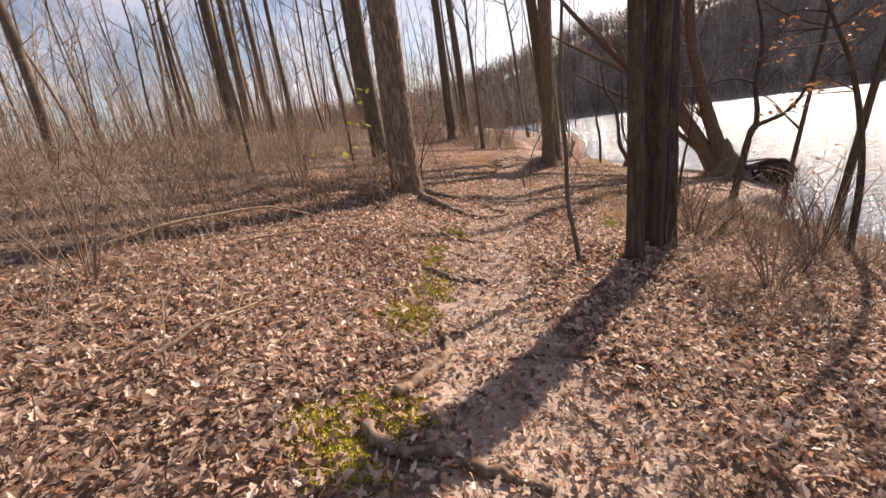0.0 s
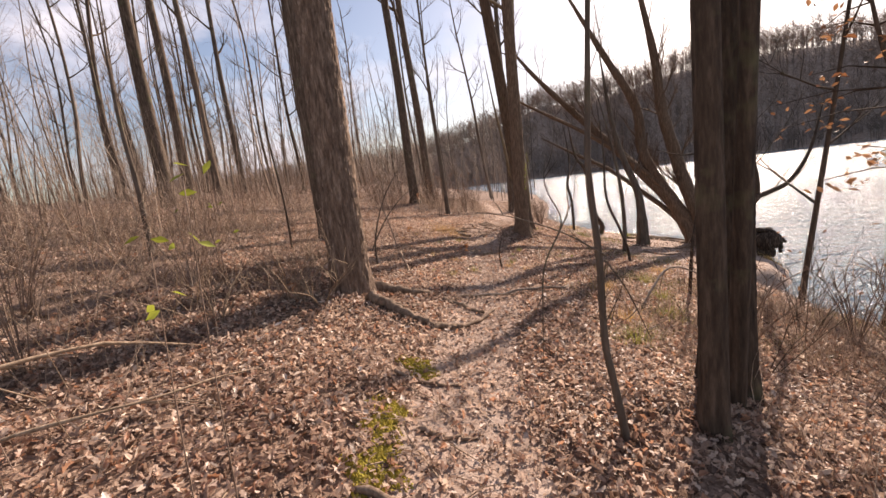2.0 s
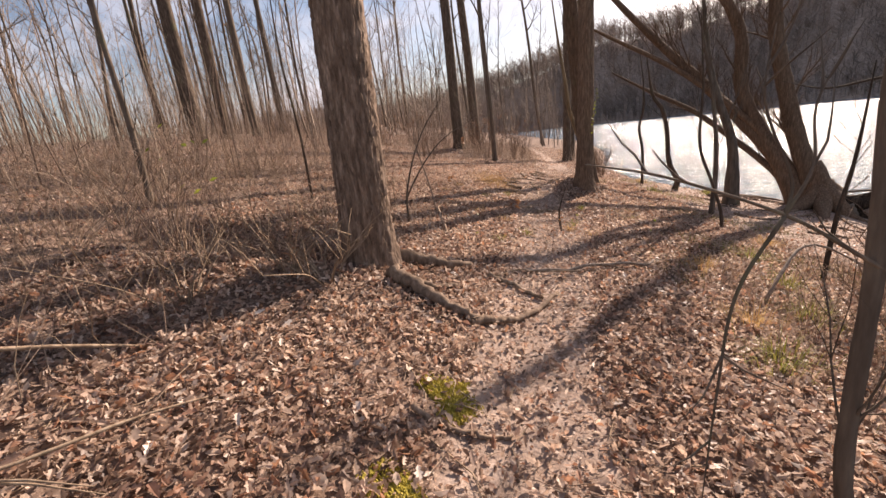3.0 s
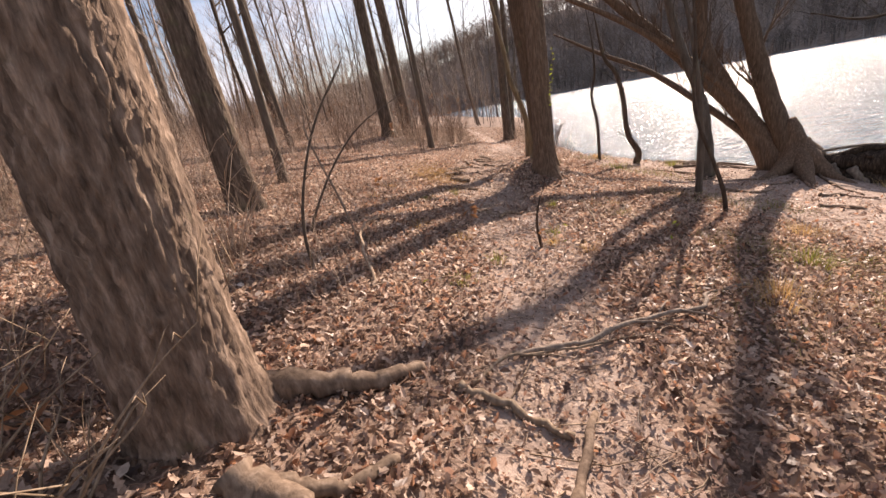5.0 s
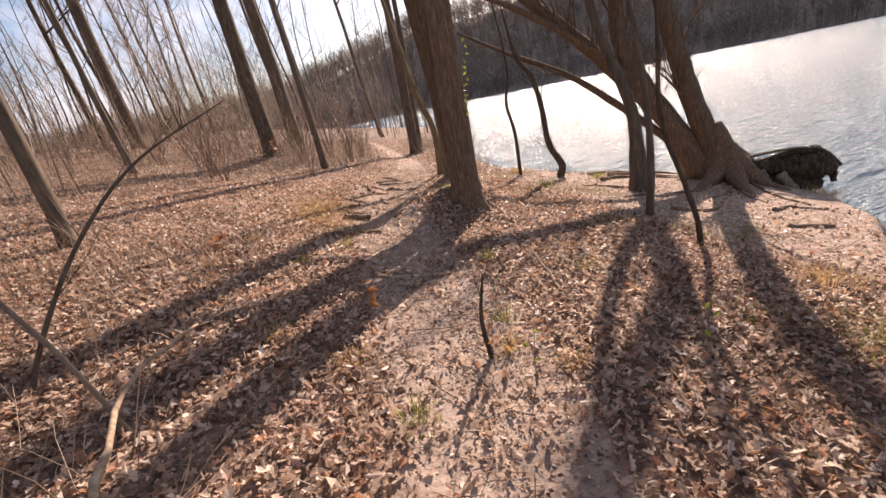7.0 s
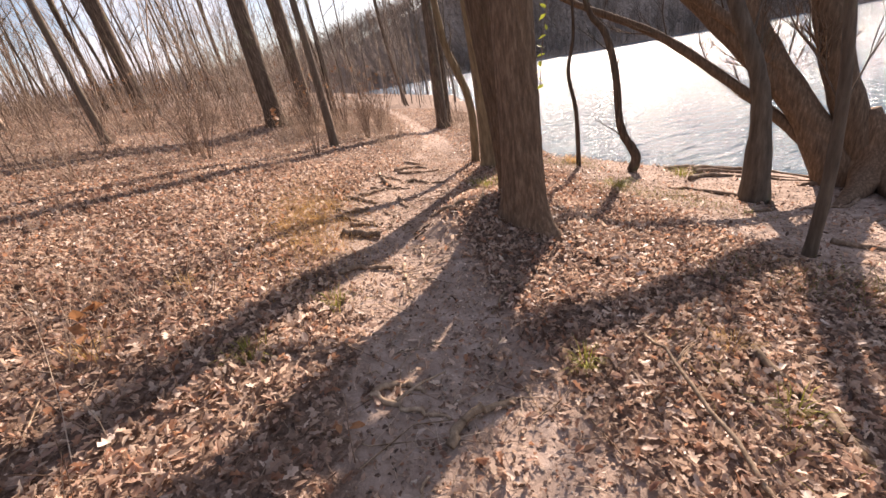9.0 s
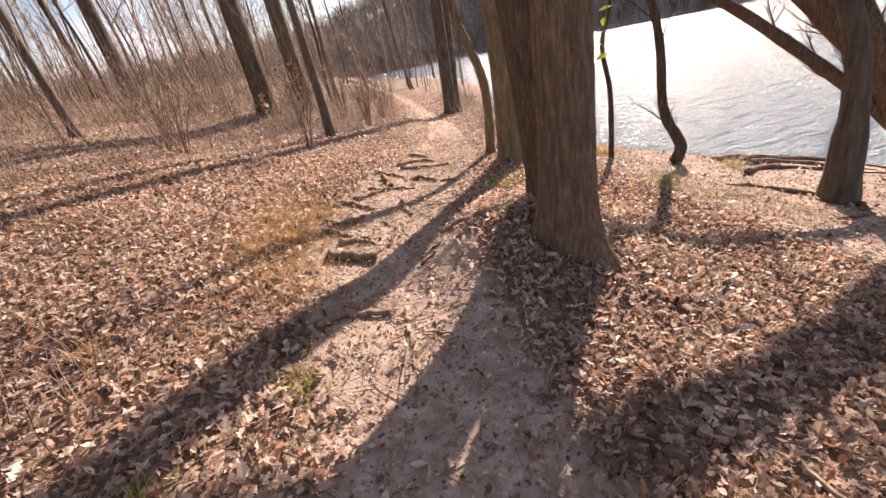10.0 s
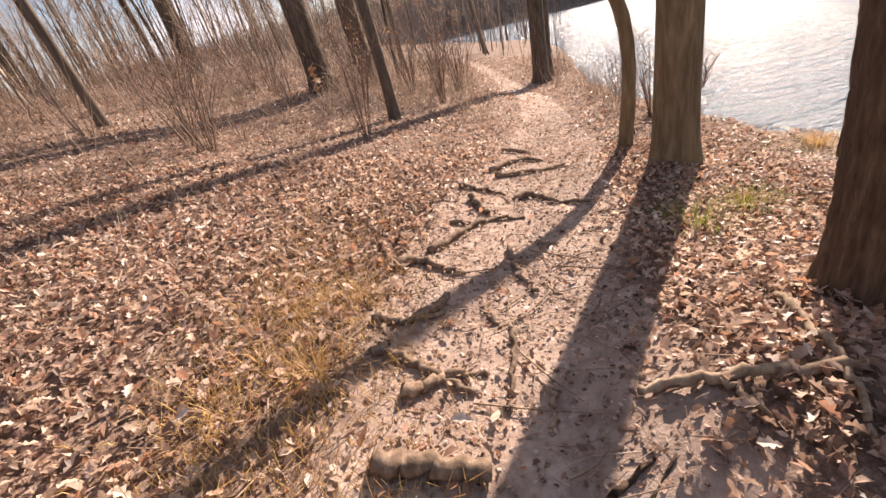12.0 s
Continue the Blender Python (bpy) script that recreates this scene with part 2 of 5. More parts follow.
def wave(x, y, scale, seed):
    """Cheap smooth noise in -1 to 1."""
    r = np.random.RandomState(seed)
    total = 0
    for k in range(5):
        a, p, f = r.uniform(0, 6.28), r.uniform(0, 6.28), r.uniform(0.7, 1.8) / scale
        total = total + np.sin(f * (x * np.cos(a) + y * np.sin(a)) + p + 1.3 * np.sin(f * 0.6 * (y * np.cos(a) - x * np.sin(a)) + p))
    return total / 5


def shore(y):
    return sum(np.interp(y + d, SHORE_Y, SHORE_X) for d in (-0.5, -0.2, 0.2, 0.5)) / 4 + 0.12 * np.sin(2.3 * y) + 0.07 * np.sin(5.1 * y + 1)


def trodden(x, y):
    """1 on the bare earth of the trail, 0 off it."""
    cx, w = np.interp(y, TRAIL_Y, TRAIL_X), np.interp(y, TRAIL_Y, TRAIL_W)
    m = 1 - smooth(w * 0.75, w * 1.5, np.abs(x - cx))
    # bare shelf beside the water
    shelf = smooth(4.6, 5.6, x) * (1 - smooth(9.5, 10.5, x)) * smooth(8.5, 9.8, y) * (1 - smooth(17.0, 18.0, y)) * 0.64
    m = m * np.interp(y, (0, 3, 7, 11, 13.5, 17, 21), (0.66, 0.8, 0.82, 0.86, 1.0, 1.0, 0.66))
    return np.maximum(m, shelf)


MOSS_AT = ((-0.34, 3.55, 0.17, 0.27), (-0.5, 2.95, 0.22, 0.28), (-0.8, 1.72, 0.17, 0.14), (-0.48, 1.86, 0.21, 0.15), (-0.64, 1.48, 0.17, 0.17), (-0.33, 4.65, 0.13, 0.24), (-0.36, 4.15, 0.15, 0.22), (-0.1, 5.5, 0.15, 0.18))


def mossy(x, y):
    m = 0
    for mx, my, rx, ry in MOSS_AT:
        m = np.maximum(m, np.exp(-(((x - mx) / rx) ** 2 + ((y - my) / ry) ** 2)))
    return m


MOUNDS = [(2.95, 13.7, 0.75, 0.2), (3.2, 14.5, 0.7, 0.14), (-0.9, 7.05, 0.7, 0.1), (2.1, 4.65, 0.7, 0.14), (9.0, 14.0, 1.0, 0.16), (4.05, 16.9, 0.5, 0.08), (0.2, 22.8, 1.2, 0.2), (2.35, 14.0, 0.5, 0.1)]


def ground_z(x, y):
    x, y = np.asarray(x, float), np.asarray(y, float)
    left = 0.76 + 2.2 * (1 - np.exp(-np.maximum(-4 - x, 0) * 0.19 / 2.2))
    z = np.where(x < -4, left, -0.19 * x) + 0.03 * np.clip(y, -20, 60)
    cx = np.interp(y, TRAIL_Y, TRAIL_X)
    z = z - 0.1 * np.exp(-((x - cx) / 0.7) ** 2)
    for mx, my, mr, mh in MOUNDS:
        z = z + mh * np.exp(-((x - mx) ** 2 + (y - my) ** 2) / mr ** 2)
    # hollow behind the leaf bank
    z = z - 0.5 * np.exp(-(((x + 2.7) / 1.5) ** 4 + ((y - 7.75) / 0.6) ** 4)) + 0.1 * np.exp(-(((x + 2.4) / 1.6) ** 4 + ((y - 6.9) / 0.45) ** 2))
    near = np.exp(-np.hypot(x - 1, y - 9) / 40)
    z = z + 0.05 * wave(x, y, 1.1, 3) + 0.022 * wave(x, y, 0.34, 4) * near + 0.009 * wave(x, y, 0.12, 5) * near + 0.3 * wave(x, y, 9, 6) * smooth(-6, -14, x)
    xs = shore(y)
    d = x - xs
    r = np.hypot(x, y)
    bed = WATER_Z - 0.12 - 1.3 * smooth(0.4, 7, d)
    z = z + (np.minimum(bed, z) - z) * smooth(-0.25, 0.75, d)
    az = np.degrees(np.arctan2(x, y))
    hill = np.interp(az, HILL_AZ, HILL_H) * (1 + 0.1 * wave(az, r * 0.1, 6, 8))
    far_z = WATER_Z + 0.3 + hill * smooth(0, 95, r - FAR_R)
    z = np.where(r > FAR_R - 3, np.maximum(z, WATER_Z - 1.4) + (far_z - np.maximum(z, WATER_Z - 1.4)) * smooth(-3, 2, r - FAR_R), z)
    return z


def gz(x, y):
    return float(ground_z(x, y))


# ---- mesh helpers ----


class Buf:
    """Vertices and faces that grow piece by piece."""

    def __init__(self):
        self.v, self.f = [], []

    def tube(self, path, radii, sides=8, cap=True, rough=0.0):
        path = [Vector(p) for p in path]
        n0 = len(self.v)
        u = None
        for i, p in enumerate(path):
            t = (path[min(i + 1, len(path) - 1)] - path[max(i - 1, 0)]).normalized()
            if u is None:
                u = t.orthogonal().normalized()
            u = (u - t * u.dot(t)).normalized()
            w = t.cross(u)
            for k in range(sides):
                a = 2 * math.pi * k / sides
                g = 1 + rough * (math.sin(3 * a + 0.9 * i) + 0.8 * math.sin(5 * a - 1.7 * i + 1) + 0.6 * math.sin(2 * a + 2.9 * i)) if rough else 1
                self.v.append(p + (u * math.cos(a) + w * math.sin(a)) * radii[i] * g)
        for i in range(len(path) - 1):
            for k in range(sides):
                a, b = n0 + i * sides + k, n0 + i * sides + (k + 1) % sides
                self.f.append((a, b, b + sides, a + sides))
        if cap:
            self.f.append(tuple(n0 + k for k in reversed(range(sides))))
            self.f.append(tuple(n0 + (len(path) - 1) * sides + k for k in range(sides)))


def make_mesh(name, verts, faces, mat, shade=True):
    me = bpy.data.meshes.new(name)
    me.from_pydata([tuple(v) for v in verts], [], faces)
    me.materials.append(mat)
    if shade:
        me.polygons.foreach_set("use_smooth", [True] * len(me.polygons))
    me.update()
    return me


def part(name, buf, mat, parent, label="", shade=True):
    o = new(name, make_mesh(name, buf.v, buf.f, mat, shade))
    o.parent = parent
    if label:
        tagged(o, label)
    return o


def thing(name, label, category, group="", at=(0, 0, 0), kind=""):
    e = new(name)
    e.location = at
    return tagged(e, label, category, group, kind)


def solid(name, buf, mat, label, category, group="", at=(0, 0, 0), kind="", shade=True):
    o = new(name, make_mesh(name, buf.v, buf.f, mat, shade))
    o.location = at
    return tagged(o, label, category, group, kind)


def curve_points(points, steps):
    """A smooth line through the points."""
    p = [Vector(q) for q in points]
    p = [p[0] * 2 - p[1]] + p + [p[-1] * 2 - p[-2]]
    out = []
    for i in range(1, len(p) - 2):
        for s in range(steps):
            t = s / steps
            out.append(0.5 * ((2 * p[i]) + (p[i + 1] - p[i - 1]) * t + (2 * p[i - 1] - 5 * p[i] + 4 * p[i + 1] - p[i + 2]) * t * t + (3 * p[i] - p[i - 1] - 3 * p[i + 1] + p[i + 2]) * t ** 3))
    out.append(p[-2])
    return out


def limb(buf, start, way, length, radius, rng, depth, sides=6, droop=0.0, spread=0.8):
    """A branch that bends, thins and forks."""
    n = 5 if depth > 0 else 4
    p, d = Vector(start), Vector(way).normalized()
    pts, rad = [p.copy()], [radius]
    forks = []
    for i in range(1, n + 1):
        d = (d + Vector((rng.uniform(-1, 1), rng.uniform(-1, 1), rng.uniform(-0.6, 1) + 0.25 - droop)) * 0.2).normalized()
        p = p + d * (length / n)
        pts.append(p.copy())
        rad.append(radius * (1 - 0.78 * i / n))
        if i >= 2:
            forks.append((p.copy(), d.copy(), rad[-1]))
    buf.tube(pts, rad, sides, False)
    if depth > 0:
        for q, w, r in forks:
            for _ in range(2 if depth > 1 else 1 + (rng.random() < 0.6)):
                side = Vector((rng.uniform(-1, 1), rng.uniform(-1, 1), rng.uniform(-0.3, 0.7))) * spread
                limb(buf, q, (w + side), length * rng.uniform(0.38, 0.62), r * rng.uniform(0.5, 0.75), rng, depth - 1, max(3, sides - 2), droop, spread)


def trunk_buf(height, dia, lean, seed, sides=16, fine=0.5, bark=0.0, flare=0.35, bend=0.1, top=0.35, fine_to=0.0):
    """A trunk from the ground up, its foot at the origin: flared and lobed at the root, furrowed if bark is given."""
    rng = random.Random(seed)
    ph = [rng.uniform(0, 6.28) for _ in range(8)]
    zs, z = [], -0.35
    while z < height:
        zs.append(z)
        z += fine if z < max(fine_to, 0.5) else max(fine, 0.5)
    zs.append(height)
    th = np.arange(sides) * 2 * np.pi / sides
    b = Buf()
    axis = []
    for z in zs:
        k = max(z, 0)
        ax = lean[0] * k + bend * math.sin(k * 0.55 + ph[0]) * min(k, 3) * 0.12 - bend * math.sin(ph[0]) * min(k, 3) * 0.12
        ay = lean[1] * k + bend * math.sin(k * 0.47 + ph[1]) * min(k, 3) * 0.12 - bend * math.sin(ph[1]) * min(k, 3) * 0.12
        axis.append(Vector((ax, ay, z)))
        r = dia / 2 * (1 - (1 - top) * (k / height) ** 0.9)
        fl = flare * math.exp(-max(z, -0.1) / 0.22)
        lob = 1 + fl * (0.75 + 0.45 * np.cos(3 * th + ph[2]) + 0.3 * np.cos(5 * th + ph[3])) + 0.035 * np.cos(2 * th + ph[4] + 0.4 * k)
        rr = r * lob
        if bark:
            twist = 0.9 * np.sin(z * 5.1 + 2 * th + ph[5]) + 1.0 * np.sin(z * 13.3 - 3 * th + ph[6]) + 0.8 * np.sin(z * 24 + 7 * th) + 0.4 * np.sin(z * 41 - 11 * th)
            cells = max(9, round(dia * 64))
            ridge = np.abs(np.sin(round(cells / 2) * th + twist)) ** 0.8
            cross = 0.7 + 0.3 * np.sin(z * 33 + 9 * np.sin(th * 4 + ph[7]) + 2.5 * twist)
            rr = rr + bark * (ridge * cross - 0.6)
        for a, q in zip(th, rr):
            b.v.append((ax + q * math.cos(a), ay + q * math.sin(a), z))
    for i in range(len(zs) - 1):
        for k in range(sides):
            p, q = i * sides + k, i * sides + (k + 1) % sides
            b.f.append((p, q, q + sides, p + sides))
    return b, axis


def at_height(axis, z):
    for p, q in zip(axis, axis[1:]):
        if q.z >= z:
            return p.lerp(q, (z - p.z) / (q.z - p.z))
    return axis[-1]


def add_crown(buf, axis, height, dia, rng, first, count, reach, depth=2, sides=6):
    for i in range(count):
        z = first + (height - first) * (i + rng.random() * 0.6) / count
        a = rng.uniform(0, 6.28)
        k = 1 - 0.55 * (z - first) / max(height - first, 0.1)
        limb(buf, at_height(axis, z), (math.cos(a), math.sin(a), rng.uniform(0.35, 1.0)), reach * k * rng.uniform(0.6, 1.1), dia * 0.17 * k + 0.006, rng, depth, sides)
    limb(buf, at_height(axis, height - 0.05), (rng.uniform(-0.2, 0.2), rng.uniform(-0.2, 0.2), 1), reach * 0.7, dia * 0.16, rng, depth, sides)


def tree(x, y, dia, height, lean, seed, label, mat=None, name="tree", category="tree", group="", near=False, first=0.5, count=7, reach=3.0, bark=0.0, flare=0.35, bend=0.1, depth=2, crown_label="bare branches", sink=0.0):
    mat = mat or BARK
    rng = random.Random(seed)
    t = thing(name, label, category, group, (x, y, gz(x, y) - sink))
    sides = 120 if bark and dia > 0.3 else (64 if bark else (20 if near else 10))
    b, axis = trunk_buf(height, dia, lean, seed, sides, 0.035 if bark else (0.12 if near else 0.3), bark, flare, bend, fine_to=4.5 if bark else 2.5)
    part("trunk", b, mat, t)
    c = Buf()
    add_crown(c, axis, height, dia, rng, height * first, count, reach, depth)
    part("crown", c, mat, t, crown_label)
    return t


def polytree(points, radii, steps, mat, t, name="stem", sides=14, label="", rng=None, twigs=0, reach=1.0, tdepth=1):
    """A stem that follows given points, with side twigs; points are relative to the thing."""
    pts = curve_points(points, steps)
    rad = [float(np.interp(i / (len(pts) - 1), np.linspace(0, 1, len(radii)), radii)) for i in range(len(pts))]
    b, tw = Buf(), Buf()
    b.tube(pts, [r * (1 + 0.05 * math.sin(2.1 * i)) for i, r in enumerate(rad)], sides)
    for _ in range(twigs):
        i = rng.randrange(len(pts) // 4, len(pts) - 1)
        w = (pts[i + 1] - pts[i]).normalized()
        limb(tw, pts[i], w + Vector((rng.uniform(-1, 1), rng.uniform(-1, 1), rng.uniform(-0.4, 0.9))), reach * rng.uniform(0.5, 1.2), max(rad[i] * 0.2, 0.004), rng, tdepth, 5)
    stem = part(name, b, mat, t, label)
    if twigs:
        tagged(part("branchwork", tw, mat, stem, "thin bare twigs"), kind="stuff")
    return stem


# ---- ground and water ----


def stepped(lo, hi, fine_lo, fine_hi, fine, growth=1.09):
    mid = list(np.arange(fine_lo, fine_hi, fine))
    for sign, start, end in ((1, mid[-1], hi), (-1, mid[0], lo)):
        s, v = fine, start
        while (end - v) * sign > 0:
            s *= growth
            v += sign * min(s, 18)
            mid.append(v)
    return np.array(sorted(mid))


gx, gy = stepped(-520, 620, -4.5, 10.5, 0.07), stepped(-420, 640, 0.0, 23.0, 0.07)
GX, GY = np.meshgrid(gx, gy)
GZ = ground_z(GX, GY)
ground_me = bpy.data.meshes.new("ground")
nx, ny = len(gx), len(gy)
idx = np.arange(nx * ny).reshape(ny, nx)
quads = np.stack([idx[:-1, :-1], idx[:-1, 1:], idx[1:, 1:], idx[1:, :-1]], -1).reshape(-1, 4)


def fast_mesh(name, verts, faces, mat, smooth_faces=True):
    """A mesh from arrays; all faces have the same number of corners."""
    me = bpy.data.meshes.new(name)
    k = faces.shape[1]
    me.vertices.add(len(verts))
    me.vertices.foreach_set("co", np.asarray(verts, np.float32).ravel())
    me.loops.add(faces.size)
    me.loops.foreach_set("vertex_index", faces.astype(np.int32).ravel())
    me.polygons.add(len(faces))
    me.polygons.foreach_set("loop_start", np.arange(0, faces.size, k, dtype=np.int32))
    me.polygons.foreach_set("use_smooth", np.full(len(faces), smooth_faces))
    me.materials.append(mat)
    me.update(calc_edges=True)
    me.validate()
    return me


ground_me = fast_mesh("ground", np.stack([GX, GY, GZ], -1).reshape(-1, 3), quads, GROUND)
# second mask grows with distance and blends in the haze-lightened ground colour
for attr, values in (("trodden", trodden(GX, GY)), ("far_haze", smooth(60, 140, np.hypot(GX, GY)))):
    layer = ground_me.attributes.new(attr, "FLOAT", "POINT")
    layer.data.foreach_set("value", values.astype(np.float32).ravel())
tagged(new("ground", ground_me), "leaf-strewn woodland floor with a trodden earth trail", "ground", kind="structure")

wx, wy = stepped(5.0, 320, 6, 14, 1.0, 1.2), stepped(-260, 330, 0, 30, 1.0, 1.2)
WX, WY = np.meshgrid(wx, wy)
widx = np.arange(WX.size).reshape(len(wy), len(wx))
wq = np.stack([widx[:-1, :-1], widx[:-1, 1:], widx[1:, 1:], widx[1:, :-1]], -1).reshape(-1, 4)
water_me = fast_mesh("water", np.stack([WX, WY, np.full_like(WX, WATER_Z)], -1).reshape(-1, 3), wq, WATER)
tagged(new("water", water_me), "rippled lake water glittering under a low sun", "lake", kind="structure")

# ---- the trees that stand by the trail ----
# furrowed oak beside the trail
oak = tree(-0.9, 7.3, 0.52, 17, (0.02, 0.05), 11, "tall oak with deeply furrowed grey-brown bark beside the trail", OAK_BARK, name="oak_tree", near=True, first=0.5, count=6, reach=3.6, bark=0.03, flare=0.3, bend=0.06)
# dark stems standing close together between trail and water
tree(2.36, 4.9, 0.37, 15, (0.004, 0.0), 13, "thick dark trunk behind its slimmer neighbours", BARK_DARK, near=True, first=0.5, count=5, reach=3.0, bark=0.012, flare=0.25, bend=0.04, group="cluster of dark trunks")
tree(1.86, 4.38, 0.17, 13, (0.01, 0.01), 12, "slim dark trunk close to the trail edge", BARK_DARK, near=True, first=0.5, count=5, reach=2.4, bark=0.006, flare=0.3, bend=0.05, group="cluster of dark trunks")
tree(2.2, 4.62, 0.13, 11, (0.0, -0.06), 33, "thin dark stem leaning out from the cluster", BARK_DARK, near=True, first=0.4, count=5, reach=2.0, flare=0.2, bend=0.1, group="cluster of dark trunks")
# pair of trunks on a mound of leaves
tree(3.0, 13.45, 0.39, 18, (0.03, 0.03), 14, "thick brown trunk on a leaf mound by the trail", BROWN_BARK, near=True, first=0.5, count=6, reach=3.6, bark=0.013, flare=0.5, bend=0.03, group="twin trunks on the mound")
tree(3.4, 14.42, 0.4, 17, (-0.1, 0.0), 15, "second brown trunk standing close behind its twin", BROWN_BARK, near=True, first=0.5, count=5, reach=3.2, bark=0.013, flare=0.34, bend=0.03, group="twin trunks on the mound")
tree(4.06, 16.92, 0.4, 14, (0.02, -0.01), 16, "smooth olive-brown trunk bowed slightly above its foot", OLIVE_BARK, near=True, first=0.5, count=4, reach=2.6, flare=0.25, bend=0.35)
tree(-2.0, 11.6, 0.42, 16, (-0.01, 0.0), 17, "straight grey trunk on the slope among dry brush", BARK, near=True, first=0.5, count=8, reach=3.0, bark=0.012)
tree(-1.9, 13.5, 0.17, 11, (0.0, 0.02), 18, "slender grey trunk among dry brush", BARK_SMOOTH, near=True, first=0.5, count=6, reach=2.0)
tree(0.1, 22.7, 0.52, 17, (-0.03, 0.0), 19, "leaning dark trunk where the trail bends", BARK, near=True, first=0.5, count=8, reach=3.2, flare=0.3)
tree(0.95, 24.6, 0.5, 17, (-0.04, 0.0), 20, "leaning dark trunk beyond the bend", BARK, near=True, first=0.5, count=8, reach=3.2, flare=0.3)
tree(1.45, 20.3, 0.19, 10, (-0.02, 0.0), 21, "slim brown trunk beside the trail", BARK_SMOOTH, near=True, first=0.5, count=6, reach=1.8)
tree(5.35, 24.6, 0.4, 16, (0.012, 0.0), 22, "brown trunk at the trail's far end", BARK, near=True, first=0.5, count=7, reach=2.8)
tree(5.75, 25.2, 0.26, 14, (0.03, 0.0), 23, "slimmer brown trunk at the trail's far end", BARK, near=True, first=0.5, count=7, reach=2.4)
tree(-3.33, 20.95, 0.17, 9, (-0.06, -0.02), 24, "slim leaning trunk in the brush", BARK_SMOOTH, near=True, first=0.5, count=6, reach=1.8)
tree(-8.8, 17.7, 0.5, 18, (0.0, 0.0), 25, "tall trunk on the crest of the slope", BARK, near=True, first=0.5, count=8, reach=3.2)
tree(-10.6, 22.8, 0.48, 18, (0.0, 0.0), 26, "tall trunk on the crest of the slope", BARK, near=True, first=0.5, count=8, reach=3.2)
tree(-10.2, 24.9, 0.4, 17, (-0.03, 0.0), 27, "tall straight trunk on the crest of the slope", BARK_SMOOTH, near=True, first=0.5, count=8, reach=3.0)
tree(-10.9, 30.0, 0.4, 17, (0.0, 0.0), 28, "tall straight trunk on the crest of the slope", BARK_SMOOTH, near=True, first=0.5, count=8, reach=3.0)
tree(-6.4, 33.0, 0.62, 19, (-0.02, 0.0), 29, "stout trunk far up the slope", BARK, near=True, first=0.5, count=8, reach=3.4)
tree(6.3, 7.0, 0.13, 7, (0.07, -0.07), 31, "slim dark trunk leaning over the bank", BARK_DARK, near=True, first=0.3, count=7, reach=2.2)
tree(6.62, 8.6, 0.1, 7, (0.08, -0.06), 32, "thin dark trunk on the bank edge", BARK_DARK, near=True, first=0.25, count=7, reach=2.0)

# leaning many-stemmed tree at the water's edge: stems fan out over the bank from one gnarled foot
lean_at = Vector((9.0, 14.0, gz(9.0, 14.0)))
leaner = thing("leaning_tree", "many-stemmed leaning tree with exposed roots at the water's edge", "tree", at=tuple(lean_at))
lrng = random.Random(41)


def rel(points, o=lean_at):
    return [Vector(p) - o for p in points]


polytree(rel([(8.97, 14.03, -1.5), (8.87, 14.18, -0.6), (8.6, 14.5, 0.6), (8.36, 14.72, 1.8), (8.1, 14.9, 3.2), (7.95, 14.95, 4.8), (7.6, 15.3, 7.5)]), [0.34, 0.22, 0.2, 0.18, 0.16, 0.12, 0.05], 6, BROWN_BARK, leaner, "stem", 18, rng=lrng, twigs=18, reach=1.5, tdepth=2)
polytree(rel([(8.9, 14.13, -1.4), (8.6, 14.52, -0.4), (8.05, 15.1, 0.9), (7.72, 15.45, 2.0), (7.6, 15.5, 3.4), (6.85, 15.95, 5.2), (6.0, 16.6, 7.4)]), [0.32, 0.2, 0.18, 0.16, 0.14, 0.1, 0.04], 6, BROWN_BARK, leaner, "stem", 18, rng=lrng, twigs=20, reach=1.5, tdepth=2)
polytree(rel([(8.8, 14.28, -1.3), (8.34, 14.8, 0.1), (7.6, 15.48, 1.35), (6.9, 16.1, 2.4), (6.2, 17.0, 3.55), (5.1, 17.9, 5.2), (4.3, 18.8, 6.8)]), [0.28, 0.17, 0.15, 0.13, 0.11, 0.08, 0.03], 6, BROWN_BARK, leaner, "stem", 16, rng=lrng, twigs=20, reach=1.4, tdepth=2)
polytree(rel([(8.6, 14.5, -0.7), (8.28, 14.95, -0.1), (7.6, 15.5, 0.7), (6.9, 16.2, 1.5), (6.1, 17.2, 2.2), (5.2, 18.0, 2.95)]), [0.1, 0.085, 0.075, 0.065, 0.05, 0.02], 6, BROWN_BARK, leaner, "branch", 12, rng=lrng, twigs=18, reach=0.9, tdepth=2)
polytree(rel([(8.3, 14.75, 0.4), (7.5, 15.4, 1.5), (6.4, 16.3, 2.7), (5.0, 17.5, 3.9), (4.2, 18.2, 4.6)]), [0.09, 0.085, 0.07, 0.05, 0.02], 6, BROWN_BARK, leaner, "branch", 10, rng=lrng, twigs=18, reach=0.9, tdepth=2)
